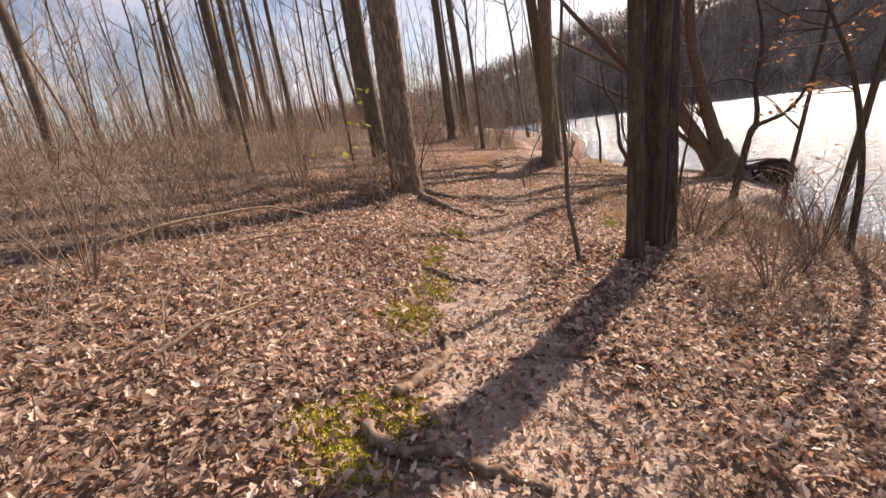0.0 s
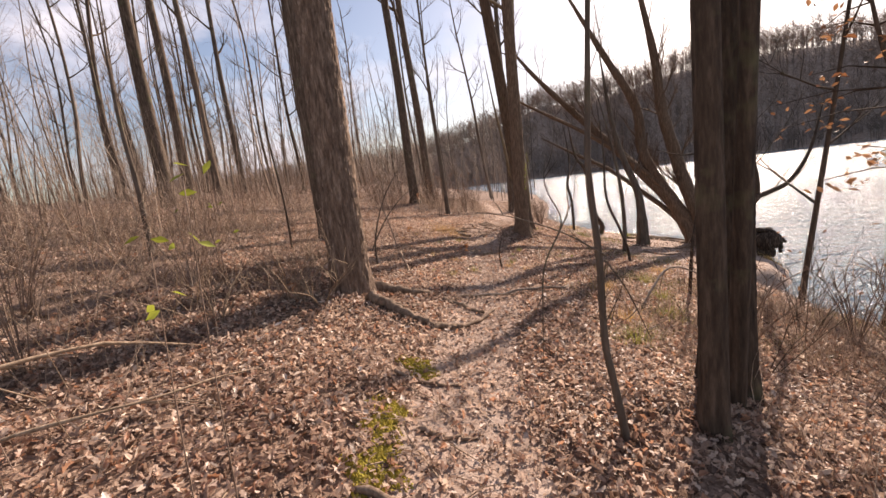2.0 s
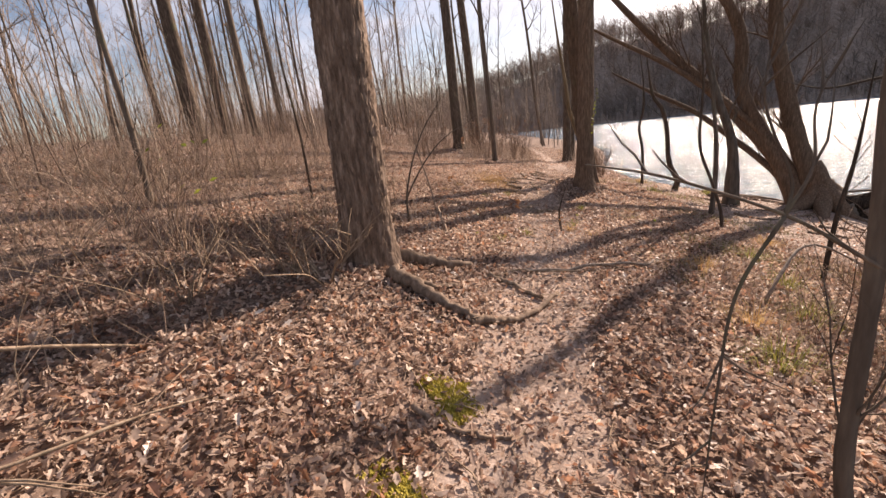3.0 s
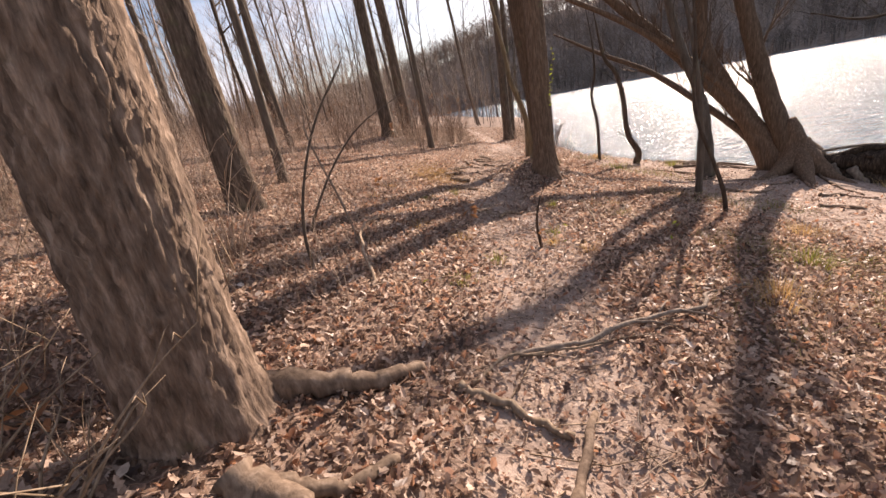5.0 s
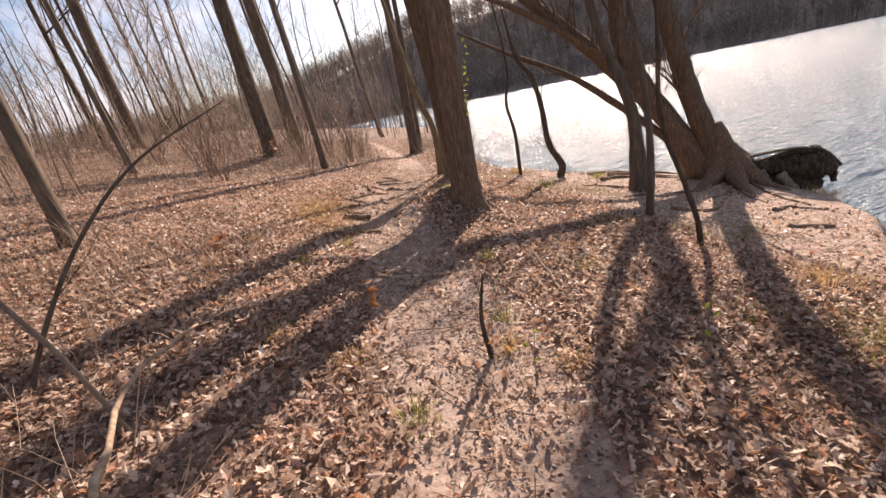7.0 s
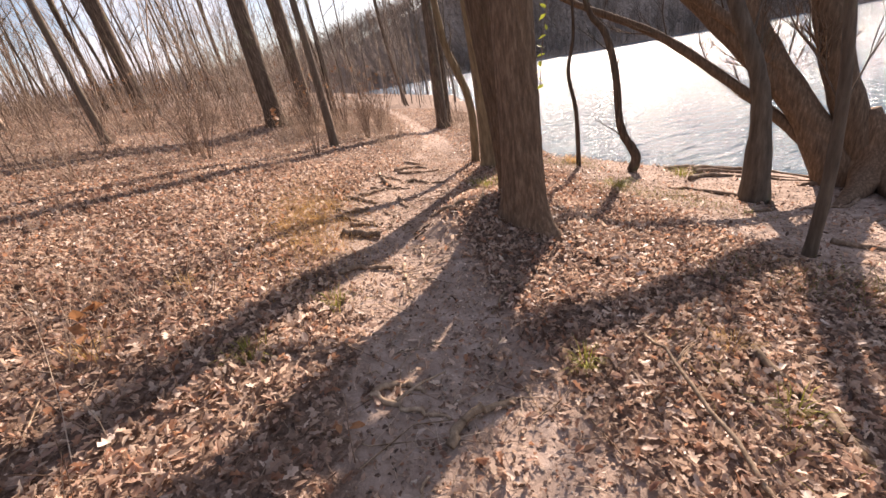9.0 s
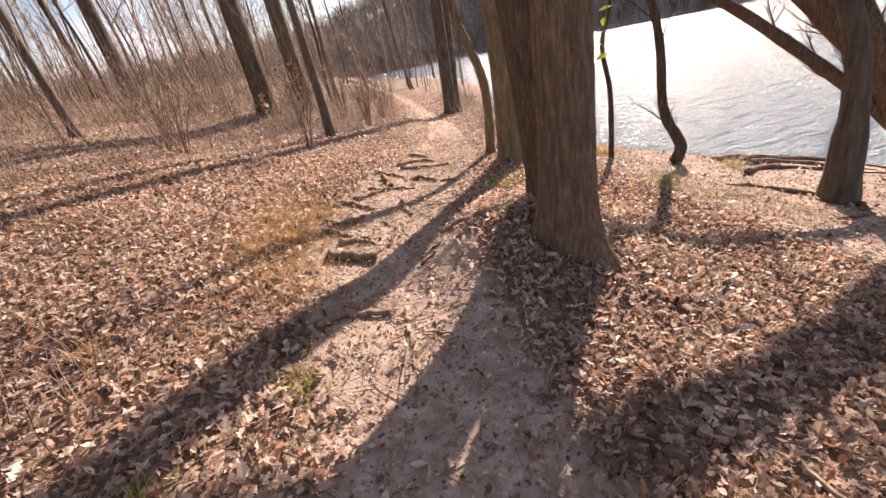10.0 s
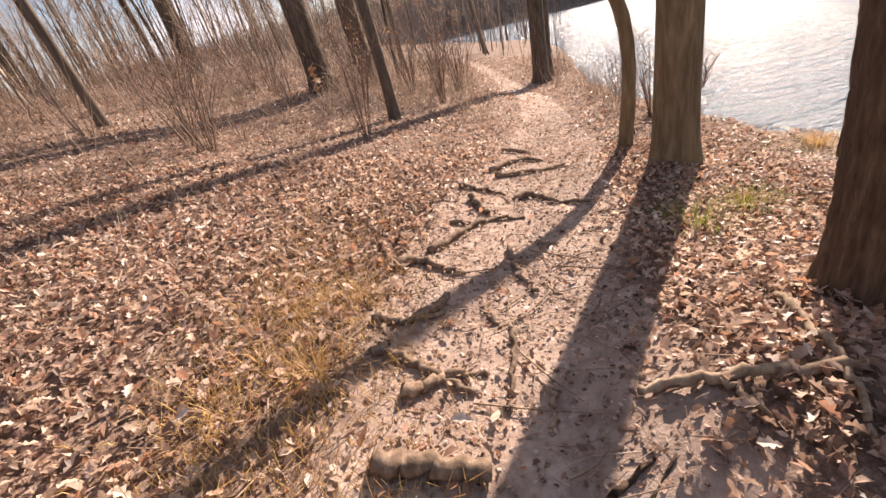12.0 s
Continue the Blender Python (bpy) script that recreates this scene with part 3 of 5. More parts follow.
# its gnarled foot
foot = Buf()
for a, ln, dz in ((0.3, 1.0, -0.5), (1.2, 0.8, -0.45), (2.4, 0.9, -0.2), (3.4, 1.3, -0.1), (4.1, 1.5, -0.14), (4.8, 1.2, -0.2), (5.6, 1.1, -0.35)):
    w = Vector((math.cos(a), math.sin(a), 0))
    q = Vector((9.0, 14.0, 0)) + w * ln
    e = Vector((q.x, q.y, gz(q.x, q.y) - 0.03)) - lean_at
    path = curve_points([(-0.12, 0.16, 1.15), (-0.05, 0.07, 0.62), w * 0.26 + Vector((0, 0, 0.26)), w * ln * 0.6 + Vector((0, 0, e.z * 0.6 + 0.05)), e], 5)
    foot.tube(path, [float(np.interp(i / (len(path) - 1), (0, 0.25, 0.5, 0.75, 1), (0.1, 0.24, 0.23, 0.12, 0.045))) for i in range(len(path))], 16, rough=0.06)
part("foot", foot, BROWN_BARK, leaner, "gnarled root collar")

# undercut root mass and drowned log jutting over the water
log_o = Vector((9.55, 13.3, -1.2))
drift = thing("root_mass", "black wet root mass jutting from the bank over the water", "tree stump", at=tuple(log_o))
drng = random.Random(43)
for pts, rad in ((((-0.6, 0.75, 0.2), (-0.3, 0.4, 0.24), (-0.05, 0.05, 0.22), (0.15, -0.2, 0.2), (0.36, -0.46, 0.18), (0.52, -0.64, 0.12)), (0.26, 0.15, 0.15, 0.24, 0.27, 0.1)),
                 (((-0.5, 0.6, 0.0), (-0.15, 0.2, -0.12), (0.2, -0.24, -0.12), (0.42, -0.5, -0.2)), (0.24, 0.2, 0.22, 0.08)),
                 (((-0.25, 0.3, 0.3), (0.0, 0.02, 0.42), (0.18, -0.2, 0.49), (0.4, -0.48, 0.42), (0.58, -0.68, 0.16)), (0.05, 0.07, 0.075, 0.06, 0.03))):
    b = Buf()
    c = curve_points(pts, 8)
    b.tube(c, [float(np.interp(q / (len(c) - 1), np.linspace(0, 1, len(rad)), rad)) for q in range(len(c))], 18, rough=0.09)
    part("log", b, WETWOOD, drift)
# gnarled knuckles and root ends on the tip
for k in range(16):
    r = Buf()
    t = drng.uniform(0.2, 1.0)
    s0 = Vector((-0.1 + 0.5 * t, 0.1 - 0.6 * t, drng.uniform(-0.05, 0.42)))
    e = s0 + Vector((drng.uniform(-0.08, 0.3), drng.uniform(-0.3, 0.08), drng.uniform(-0.3, 0.16)))
    m = (s0 + e) / 2 + Vector((drng.uniform(-0.05, 0.1), drng.uniform(-0.1, 0.05), drng.uniform(0.0, 0.14)))
    w = drng.uniform(0.05, 0.1)
    r.tube(curve_points([s0, m, e], 4), [w * (1 - 0.06 * q) for q in range(9)], 8)
    part("root", r, WETWOOD, drift)
for pts, rd, tag in ((((-0.5, 0.55, 0.42), (-0.1, 0.1, 0.52), (0.2, -0.25, 0.55), (0.45, -0.55, 0.42)), 0.03, "bleached root"), (((0.3, -0.3, 0.55), (0.4, -0.42, 0.5), (0.42, -0.46, 0.2), (0.38, -0.42, -0.1)), 0.035, "bleached root"), (((-0.35, 0.15, 0.2), (-0.28, 0.05, 0.0), (-0.2, -0.02, -0.2)), 0.075, "bleached root"), (((-0.15, -0.1, 0.12), (0.0, -0.25, -0.15), (0.2, -0.5, -0.35), (0.4, -0.75, -0.5)), 0.085, "bleached root"), (((-0.6, 0.5, 0.2), (-0.4, 0.2, 0.08), (-0.2, -0.1, -0.15)), 0.07, "")):
    r = Buf()
    c = curve_points(pts, 6)
    r.tube(c, [rd * (1.1 - 0.5 * q / len(c)) * (1 + 0.12 * math.sin(2.1 * q)) for q in range(len(c))], 9)
    part("root", r, BARK_PALE if tag else WETWOOD, drift, tag)

# upright prop beside the leaner and the thin crooked saplings on the bank
def sapling(points, radii, label, mat=BARK_SMOOTH, seed=1, twigs=5, reach=0.7, name="sapling", sides=12, group="", tdepth=1):
    o = Vector((points[0][0], points[0][1], gz(points[0][0], points[0][1])))
    t = thing(name, label, "sapling", group, tuple(o))
    pts = [Vector(p) - o for p in points]
    pts[0].z = -0.12
    polytree(pts, radii, 6, mat, t, "stem", sides, rng=random.Random(seed), twigs=twigs, reach=reach, tdepth=tdepth)
    return t


sapling([(6.93, 14.2, -0.9), (6.92, 14.24, 0.2), (6.84, 14.33, 0.9), (6.6, 14.55, 1.8), (6.4, 14.75, 2.9), (6.2, 14.9, 5.0)], [0.21, 0.12, 0.1, 0.09, 0.07, 0.02], "upright brown trunk on the bare bank beside the leaning tree", BARK_SMOOTH, 51, 9, 1.2, "small_tree", 14, "", 2)
sapling([(6.46, 16.27, -0.85), (6.56, 16.2, -0.52), (6.5, 16.24, -0.3), (6.35, 16.36, 0.1), (6.29, 16.41, 1.0), (6.16, 16.5, 1.65), (5.95, 16.68, 2.1), (5.8, 16.8, 3.2)], [0.1, 0.085, 0.08, 0.065, 0.06, 0.055, 0.045, 0.012], "crooked dark sapling with an elbow at its foot", BARK_DARK, 52, 5, 0.7)
sapling([(5.76, 16.8, -0.57), (5.75, 16.8, 0.43), (5.66, 16.86, 1.13), (5.75, 16.8, 1.74), (5.73, 16.82, 2.5), (5.65, 16.9, 3.3)], [0.045, 0.038, 0.034, 0.028, 0.02, 0.008], "thin wavy dark sapling on the bank", BARK_DARK, 53, 5, 0.5)
sapling([(4.05, 17.84, -0.22), (4.1, 17.8, 0.5), (4.06, 17.81, 1.05), (3.93, 17.86, 1.5), (3.8, 17.92, 1.95), (3.72, 17.94, 2.7), (3.5, 18.0, 4.2), (3.3, 18.1, 6.0)], [0.09, 0.075, 0.072, 0.068, 0.062, 0.055, 0.035, 0.01], "bowed grey-green sapling at the trail edge", OLIVE_BARK, 54, 4, 0.9)
edge_at = Vector((1.28, 4.4, gz(1.28, 4.4)))
edge = thing("sapling", "slim grey-brown sapling with crooked side branches at the trail edge", "sapling", at=tuple(edge_at))
polytree(rel([(1.28, 4.4, edge_at.z - 0.12), (1.2, 4.4, 0.3), (1.16, 4.41, 0.6), (1.16, 4.42, 1.15), (1.13, 4.43, 1.68), (1.17, 4.45, 2.2), (1.26, 4.5, 3.6), (1.2, 4.6, 5.0)], edge_at), [0.03, 0.024, 0.023, 0.022, 0.02, 0.017, 0.012, 0.004], 5, BARK_SMOOTH, edge, "stem", 12, rng=random.Random(55), twigs=6, reach=0.6)
for pts, r0, sd in (([(1.19, 4.4, 1.15), (1.11, 4.41, 1.21), (0.93, 4.44, 1.33), (0.65, 4.5, 1.45), (0.45, 4.55, 1.5)], 0.007, 1), ([(0.93, 4.44, 1.33), (0.95, 4.46, 1.42), (0.87, 4.47, 1.62), (0.9, 4.5, 1.8)], 0.005, 2),
                    ([(0.93, 4.44, 1.33), (1.0, 4.46, 1.45), (1.02, 4.5, 1.6), (1.1, 4.52, 1.75)], 0.005, 3), ([(0.93, 4.44, 1.33), (0.81, 4.42, 1.12), (0.77, 4.4, 0.82), (0.74, 4.38, 0.45)], 0.006, 4), ([(1.19, 4.4, 1.12), (1.31, 4.38, 0.91), (1.44, 4.36, 0.58)], 0.006, 5)):
    polytree(rel(pts, edge_at), [r0, r0 * 0.8, r0 * 0.6, r0 * 0.3], 5, BARK_SMOOTH, edge, "branch", 7, rng=random.Random(560 + sd), twigs=3, reach=0.25, tdepth=0)
fork_at = Vector((6.39, 9.75, gz(6.39, 9.75)))
fork = thing("small_tree", "slim dark tree forking low at the edge of the bank", "tree", at=tuple(fork_at))
polytree(rel([(6.36, 9.75, -1.3), (6.41, 9.75, -0.85), (6.53, 9.75, -0.22), (6.67, 9.75, 0.5), (6.8, 9.75, 0.72)], fork_at), [0.11, 0.085, 0.075, 0.07, 0.075], 6, BARK_DARK, fork, "stem", 12)
polytree(rel([(6.8, 9.75, 0.7), (6.79, 9.76, 1.08), (6.74, 9.8, 1.6), (6.85, 9.85, 2.5), (6.6, 9.9, 3.8), (6.7, 10.0, 5.2)], fork_at), [0.06, 0.05, 0.045, 0.035, 0.025, 0.008], 6, BARK_DARK, fork, "branch", 10, rng=random.Random(30), twigs=12, reach=1.1, tdepth=2)
polytree(rel([(6.8, 9.75, 0.7), (7.05, 9.7, 0.78), (7.4, 9.65, 0.95), (7.75, 9.6, 1.5), (8.0, 9.6, 2.4)], fork_at), [0.055, 0.045, 0.04, 0.03, 0.01], 6, BARK_DARK, fork, "branch", 10, rng=random.Random(31), twigs=8, reach=0.9, tdepth=1)
polytree(rel([(6.74, 9.8, 1.6), (6.3, 9.9, 1.75), (5.6, 10.1, 1.68), (5.1, 10.3, 1.85)], fork_at), [0.025, 0.02, 0.014, 0.005], 6, BARK_DARK, fork, "branch", 8, rng=random.Random(32), twigs=7, reach=0.5, tdepth=1)
sapling([(-0.74, 9.29, 0.42), (-0.73, 9.3, 0.79), (-0.6, 9.39, 1.28), (-0.4, 9.52, 1.71), (-0.08, 9.75, 2.17)], [0.018, 0.015, 0.012, 0.01, 0.005], "thin arching sapling in the leaf litter", BARK_SMOOTH, 57, 5, 0.5)
sapling([(-1.0, 10.36, 0.34), (-0.8, 10.48, 0.78), (-0.5, 10.65, 1.22), (-0.13, 10.86, 1.57), (0.44, 11.19, 1.85)], [0.016, 0.014, 0.012, 0.009, 0.004], "thin forked sapling in the leaf litter", BARK_SMOOTH, 157, 6, 0.5)
sapling([(-0.33, 9.87, 0.36), (-0.42, 9.84, 0.82), (-0.52, 9.8, 1.26), (-0.58, 9.78, 1.58), (-0.56, 9.78, 1.75)], [0.012, 0.011, 0.01, 0.008, 0.004], "pale bent sapling sweeping low over the litter", BARK_PALE, 158, 4, 0.4)
sapling([(-2.4, 10.05, 0.8), (-2.42, 10.1, 1.8), (-2.5, 10.1, 3.0), (-2.5, 10.2, 4.6)], [0.024, 0.019, 0.015, 0.005], "thin dark sapling on the slope", BARK_DARK, 58, 7, 0.7)
sapling([(1.72, 24.7, 0.4), (1.7, 24.7, 1.4), (1.75, 24.75, 2.6), (1.7, 24.8, 4.2)], [0.05, 0.04, 0.03, 0.008], "thin sapling by the far bend", BARK_DARK, 60, 6, 0.8)
sapling([(-4.4, 9.1, 1.1), (-4.38, 9.1, 2.2), (-4.45, 9.15, 3.4), (-4.4, 9.2, 5.2)], [0.05, 0.04, 0.032, 0.01], "thin grey sapling on the slope", BARK_SMOOTH, 61, 7, 0.9)
sapling([(4.3, 8.2, -0.6), (4.4, 8.25, 0.2), (4.55, 8.3, 0.9), (4.6, 8.3, 1.9)], [0.03, 0.025, 0.02, 0.006], "thin dark sapling between trail and water", BARK_DARK, 62, 7, 0.6)
sapling([(4.85, 11.08, -0.7), (4.82, 11.12, -0.3), (4.68, 11.18, 0.2), (4.44, 11.25, 0.95), (4.46, 11.3, 2.0), (4.4, 11.4, 3.2)], [0.034, 0.03, 0.028, 0.025, 0.02, 0.006], "thin dark sapling between trail and water", BARK_DARK, 63, 7, 0.8)
sapling([(5.4, 12.41, -0.7), (5.42, 12.38, 0.2), (5.36, 12.4, 1.2), (5.2, 12.5, 2.4), (5.0, 12.7, 3.6)], [0.06, 0.05, 0.042, 0.03, 0.008], "slim brown sapling in front of the leaning tree", BARK_SMOOTH, 64, 8, 0.9)
sapling([(1.62, 9.9, -0.1), (1.58, 9.9, 0.2), (1.66, 9.95, 0.5)], [0.02, 0.015, 0.005], "short bare stem in the trail verge", BARK_DARK, 65, 3, 0.25)

# bare bush of upright stems where the trail bends


def bush(x, y, seed, n, height, label, mat=TWIG, spread=0.45, leaves=0, leaf_mat=None, thick=0.009):
    rng = random.Random(seed)
    t = thing("bush", label, "bush", at=(x, y, gz(x, y)))
    tips = []
    for _ in range(n):
        s = Buf()
        a, k = rng.uniform(0, 6.28), rng.uniform(0.3, 1.0)
        h = height * rng.uniform(0.55, 1.0)
        d = Vector((math.cos(a) * spread * k, math.sin(a) * spread * k, 0))
        pts = [d * 0.12 + Vector((0, 0, -0.05)), d * 0.5 + Vector((0, 0, h * 0.4)), d * 0.95 + Vector((rng.uniform(-.05, .05), rng.uniform(-.05, .05), h * 0.75)), d * 1.3 + Vector((rng.uniform(-.1, .1), rng.uniform(-.1, .1), h))]
        c = curve_points(pts, 3)
        s.tube(c, [thick * (1 - 0.8 * i / len(c)) for i in range(len(c))], 5)
        for _ in range(4):
            i = rng.randrange(3, len(c))
            e = c[i] + Vector((rng.uniform(-.3, .3), rng.uniform(-.3, .3), rng.uniform(0.05, .35)))
            s.tube([c[i], (c[i] + e) / 2 + Vector((0, 0, 0.03)), e], [thick * 0.5, thick * 0.35, thick * 0.15], 3)
            tips.append(e)
        part("stem", s, mat, t)
    if leaves:
        lv = Buf()
        for _ in range(leaves):
            p = rng.choice(tips) + Vector((rng.uniform(-.08, .08), rng.uniform(-.08, .08), rng.uniform(-.1, .05)))
            one_leaf(lv, p, rng, rng.uniform(0.025, 0.042))
        part("leaves", lv, leaf_mat, t, shade=False)
    return t


def one_leaf(b, p, rng, size):
    """A small pointed leaf, folded along its rib."""
    m = Euler((rng.uniform(-1, 1), rng.uniform(-1, 1), rng.uniform(0, 6.28))).to_matrix()
    n = len(b.v)
    for q in ((0, -1, 0), (0, 1.1, 0.1), (0.5, 0, 0.18), (-0.5, 0, 0.18), (0.32, 0.6, 0.15), (-0.32, 0.6, 0.15)):
        b.v.append(p + m @ (Vector(q) * size))
    b.f += [(n, n + 2, n + 4, n + 1), (n, n + 1, n + 5, n + 3)]


bush(-0.95, 18.8, 71, 14, 1.7, "bare reddish bush of upright stems", spread=0.7)
bush(-1.35, 19.3, 72, 12, 1.5, "bare reddish bush of upright stems", spread=0.6)
bush(2.4, 21.6, 73, 16, 1.5, "bare bush of upright stems beside the trail", leaves=22, leaf_mat=OAK_LEAF)
bush(1.9, 22.8, 74, 16, 1.8, "bare bush with a few clinging rust-brown leaves", leaves=40, leaf_mat=OAK_LEAF)
bush(3.0, 23.6, 75, 16, 1.6, "bare bush of upright stems beside the trail")
bush(0.9, 21.9, 76, 12, 1.2, "low bare bush with a few rust-brown leaves", leaves=30, leaf_mat=OAK_LEAF)
bush(5.2, 19.2, 77, 12, 1.2, "bare bush on the bank edge")
bush(4.95, 18.2, 78, 12, 1.1, "bare bush on the bank edge")
bush(5.9, 21.5, 79, 14, 1.4, "bare bush on the bank edge")
bush(3.4, 6.0, 80, 14, 1.0, "bare bush in the litter beside the bank")
bush(4.6, 5.3, 81, 16, 1.3, "bare bush in the litter beside the bank")
bush(3.0, 3.9, 82, 12, 0.8, "low bare bush at the trunk's foot")
bush(4.0, 7.2, 83, 12, 1.0, "bare bush near the bank")
bush(5.4, 6.6, 84, 12, 1.2, "bare bush on the bank edge")
bush(-1.5, 6.75, 85, 12, 0.8, "pale dead bush leaning over the hollow", DEADWOOD, spread=0.7, thick=0.007)
bush(-2.1, 6.2, 86, 10, 0.7, "pale dead bush leaning over the hollow", DEADWOOD, spread=0.8, thick=0.007)
bush(-3.3, 4.3, 87, 14, 1.1, "tangle of pale dry stems on the slope", DEADWOOD, spread=1.0, thick=0.006)
bush(-3.9, 5.6, 88, 14, 1.2, "tangle of pale dry stems on the slope", DEADWOOD, spread=1.0, thick=0.006)
bush(-1.15, 6.7, 189, 14, 0.6, "pale dead bush at the oak's foot", DEADWOOD, spread=0.8, thick=0.008)
bush(-2.6, 7.0, 89, 9, 1.0, "shrub with a few fresh yellow-green leaves", TWIG, leaves=10, leaf_mat=GREEN_LEAF, spread=0.4, thick=0.006)

# ---- roots and fallen wood ----


def lying(points, r0, r1, label, name, category, mat, lift=0.7, seed=0, sides=9, forks=0, arch=0.0, group=""):
    """A root or stick that follows the ground through given points of the plan."""
    rng = random.Random(seed)
    flat = curve_points([(p[0], p[1], 0) for p in points], 7)
    n = len(flat)
    o = Vector((flat[0].x, flat[0].y, gz(flat[0].x, flat[0].y)))
    path, rad = [], []
    for i, p in enumerate(flat):
        k = i / (n - 1)
        r = r0 + (r1 - r0) * k
        w = 0.012 * math.sin(i * 1.7 + seed) + 0.008 * math.sin(i * 3.1 + 2 * seed)
        path.append(Vector((p.x + w, p.y + w * 0.6, gz(p.x, p.y) + r * lift + 0.01 * math.sin(i * 0.9 + seed) + arch * math.sin(math.pi * k))) - o)
        rad.append(r * (1 + 0.14 * math.sin(i * 2.3 + seed) + 0.06 * math.sin(i * 5.1)))
    b = Buf()
    b.tube(path, rad, sides)
    for _ in range(forks):
        i = rng.randrange(n // 4, n - 2)
        d = (path[i + 1] - path[i]).normalized()
        side = Vector((-d.y, d.x, 0)) * rng.choice((-1, 1))
        e = path[i] + (d + side * 0.8) * rng.uniform(0.2, 0.4)
        e.z = gz(e.x + o.x, e.y + o.y) - o.z + 0.03 + rng.uniform(0, 0.08)
        b.tube([path[i], (path[i] + e) / 2 + Vector((0, 0, 0.02)), e], [rad[i] * 0.6, rad[i] * 0.45, rad[i] * 0.2], 6)
    return solid(name, b, mat, label, category, group, tuple(o))


def root(points, r0=0.03, r1=0.015, seed=0, label="bare root crossing the trodden trail", **k):
    return lying(points, r0, r1, label, "tree_root", "root", ROOT, seed=seed, group="roots across the trail", **{"lift": 1.0, **k})


def stick(points, r0=0.018, r1=0.007, seed=0, label="dry fallen stick lying on leaf litter", mat=None, **k):
    return lying(points, r0, r1, label, "fallen_branch", "branch", mat or DEADWOOD, lift=0.85, seed=seed, **k)


root([(-0.58, 1.66), (-0.42, 1.54), (-0.24, 1.57), (0.0, 1.52), (0.27, 1.46)], 0.034, 0.024, 1, "smooth bare root snaking across the trail")
root([(-0.24, 2.84), (-0.2, 2.62), (-0.22, 2.4), (-0.36, 2.12), (-0.46, 1.96)], 0.027, 0.032, 2, "bent bare root beside moss")
root([(-0.22, 2.84), (-0.02, 2.8)], 0.018, 0.01, 3)
root([(0.22, 2.55), (0.5, 2.58), (0.8, 2.55)], 0.018, 0.012, 4)
root([(-0.43, 3.97), (-0.13, 3.88), (0.05, 3.9), (0.28, 3.82)], 0.025, 0.02, 5)
root([(-0.1, 4.55), (0.1, 4.5), (0.3, 4.52)], 0.02, 0.012, 6)
root([(-0.3, 5.3), (0.0, 5.2), (0.25, 5.22)], 0.02, 0.012, 7)
root([(-0.62, 6.88), (-0.42, 6.8), (-0.2, 6.62), (0.0, 6.52), (0.16, 6.46)], 0.075, 0.03, 8, "thick pale root running from the oak to the trail")
root([(-0.55, 6.9), (-0.3, 6.88), (-0.05, 7.04)], 0.05, 0.022, 9, "pale root at the oak's foot")
root([(0.08, 6.42), (0.25, 6.52), (0.42, 6.6), (0.66, 6.86), (0.95, 7.3)], 0.04, 0.02, 10)
root([(-0.75, 7.45), (-0.4, 7.5), (-0.15, 7.55), (0.1, 7.72)], 0.085, 0.035, 11, "thick grey root at the oak's foot")
for pts, r0, r1 in ((((1.18, 14.73), (1.32, 14.66), (1.45, 14.56), (1.59, 14.44)), 0.026, 0.014), (((1.29, 14.45), (1.41, 14.5), (1.51, 14.56), (1.69, 14.55)), 0.032, 0.012), (((1.32, 15.5), (1.46, 15.54), (1.61, 15.44), (1.72, 15.4)), 0.03, 0.014),
                     (((1.94, 16.84), (2.1, 16.78), (2.33, 16.73)), 0.026, 0.014), (((2.33, 17.3), (2.71, 17.71), (3.01, 17.73)), 0.034, 0.018), (((2.35, 17.16), (2.75, 17.33), (3.23, 17.52)), 0.03, 0.016), (((2.37, 16.62), (2.57, 16.67), (2.71, 16.47), (2.95, 16.34)), 0.034, 0.014),
                     (((2.08, 15.72), (2.06, 15.4), (2.1, 15.14)), 0.024, 0.014), (((1.87, 14.88), (1.83, 14.68), (1.75, 14.44), (1.7, 14.31)), 0.016, 0.008), (((1.76, 15.08), (1.78, 14.95), (1.82, 14.88)), 0.016, 0.01), (((1.19, 14.95), (1.34, 14.93), (1.55, 15.01)), 0.026, 0.012),
                     (((1.53, 15.64), (1.71, 15.84), (1.91, 16.07), (2.12, 16.2), (2.35, 16.22)), 0.026, 0.012), (((2.0, 16.57), (2.02, 16.4), (2.07, 16.28)), 0.04, 0.018), (((2.64, 18.04), (2.99, 18.09)), 0.03, 0.018), (((1.75, 16.11), (1.92, 16.09)), 0.022, 0.012), (((1.4, 14.96), (1.53, 15.06), (1.58, 15.2)), 0.026, 0.014)):
    root(pts, r0, r1, 20 + int(pts[0][1] * 10))
root([(1.2, 14.13), (1.38, 14.11), (1.58, 14.06)], 0.046, 0.036, 40, "thick weathered root end lying along the trail")
stick([(1.92, 14.39), (1.88, 14.27), (1.84, 14.18)], 0.011, 0.008, 42, "pale short stick on the trail")
root([(1.12, 13.12), (1.3, 13.22), (1.56, 13.22)], 0.03, 0.018, 41, "mossy root along the trail edge")
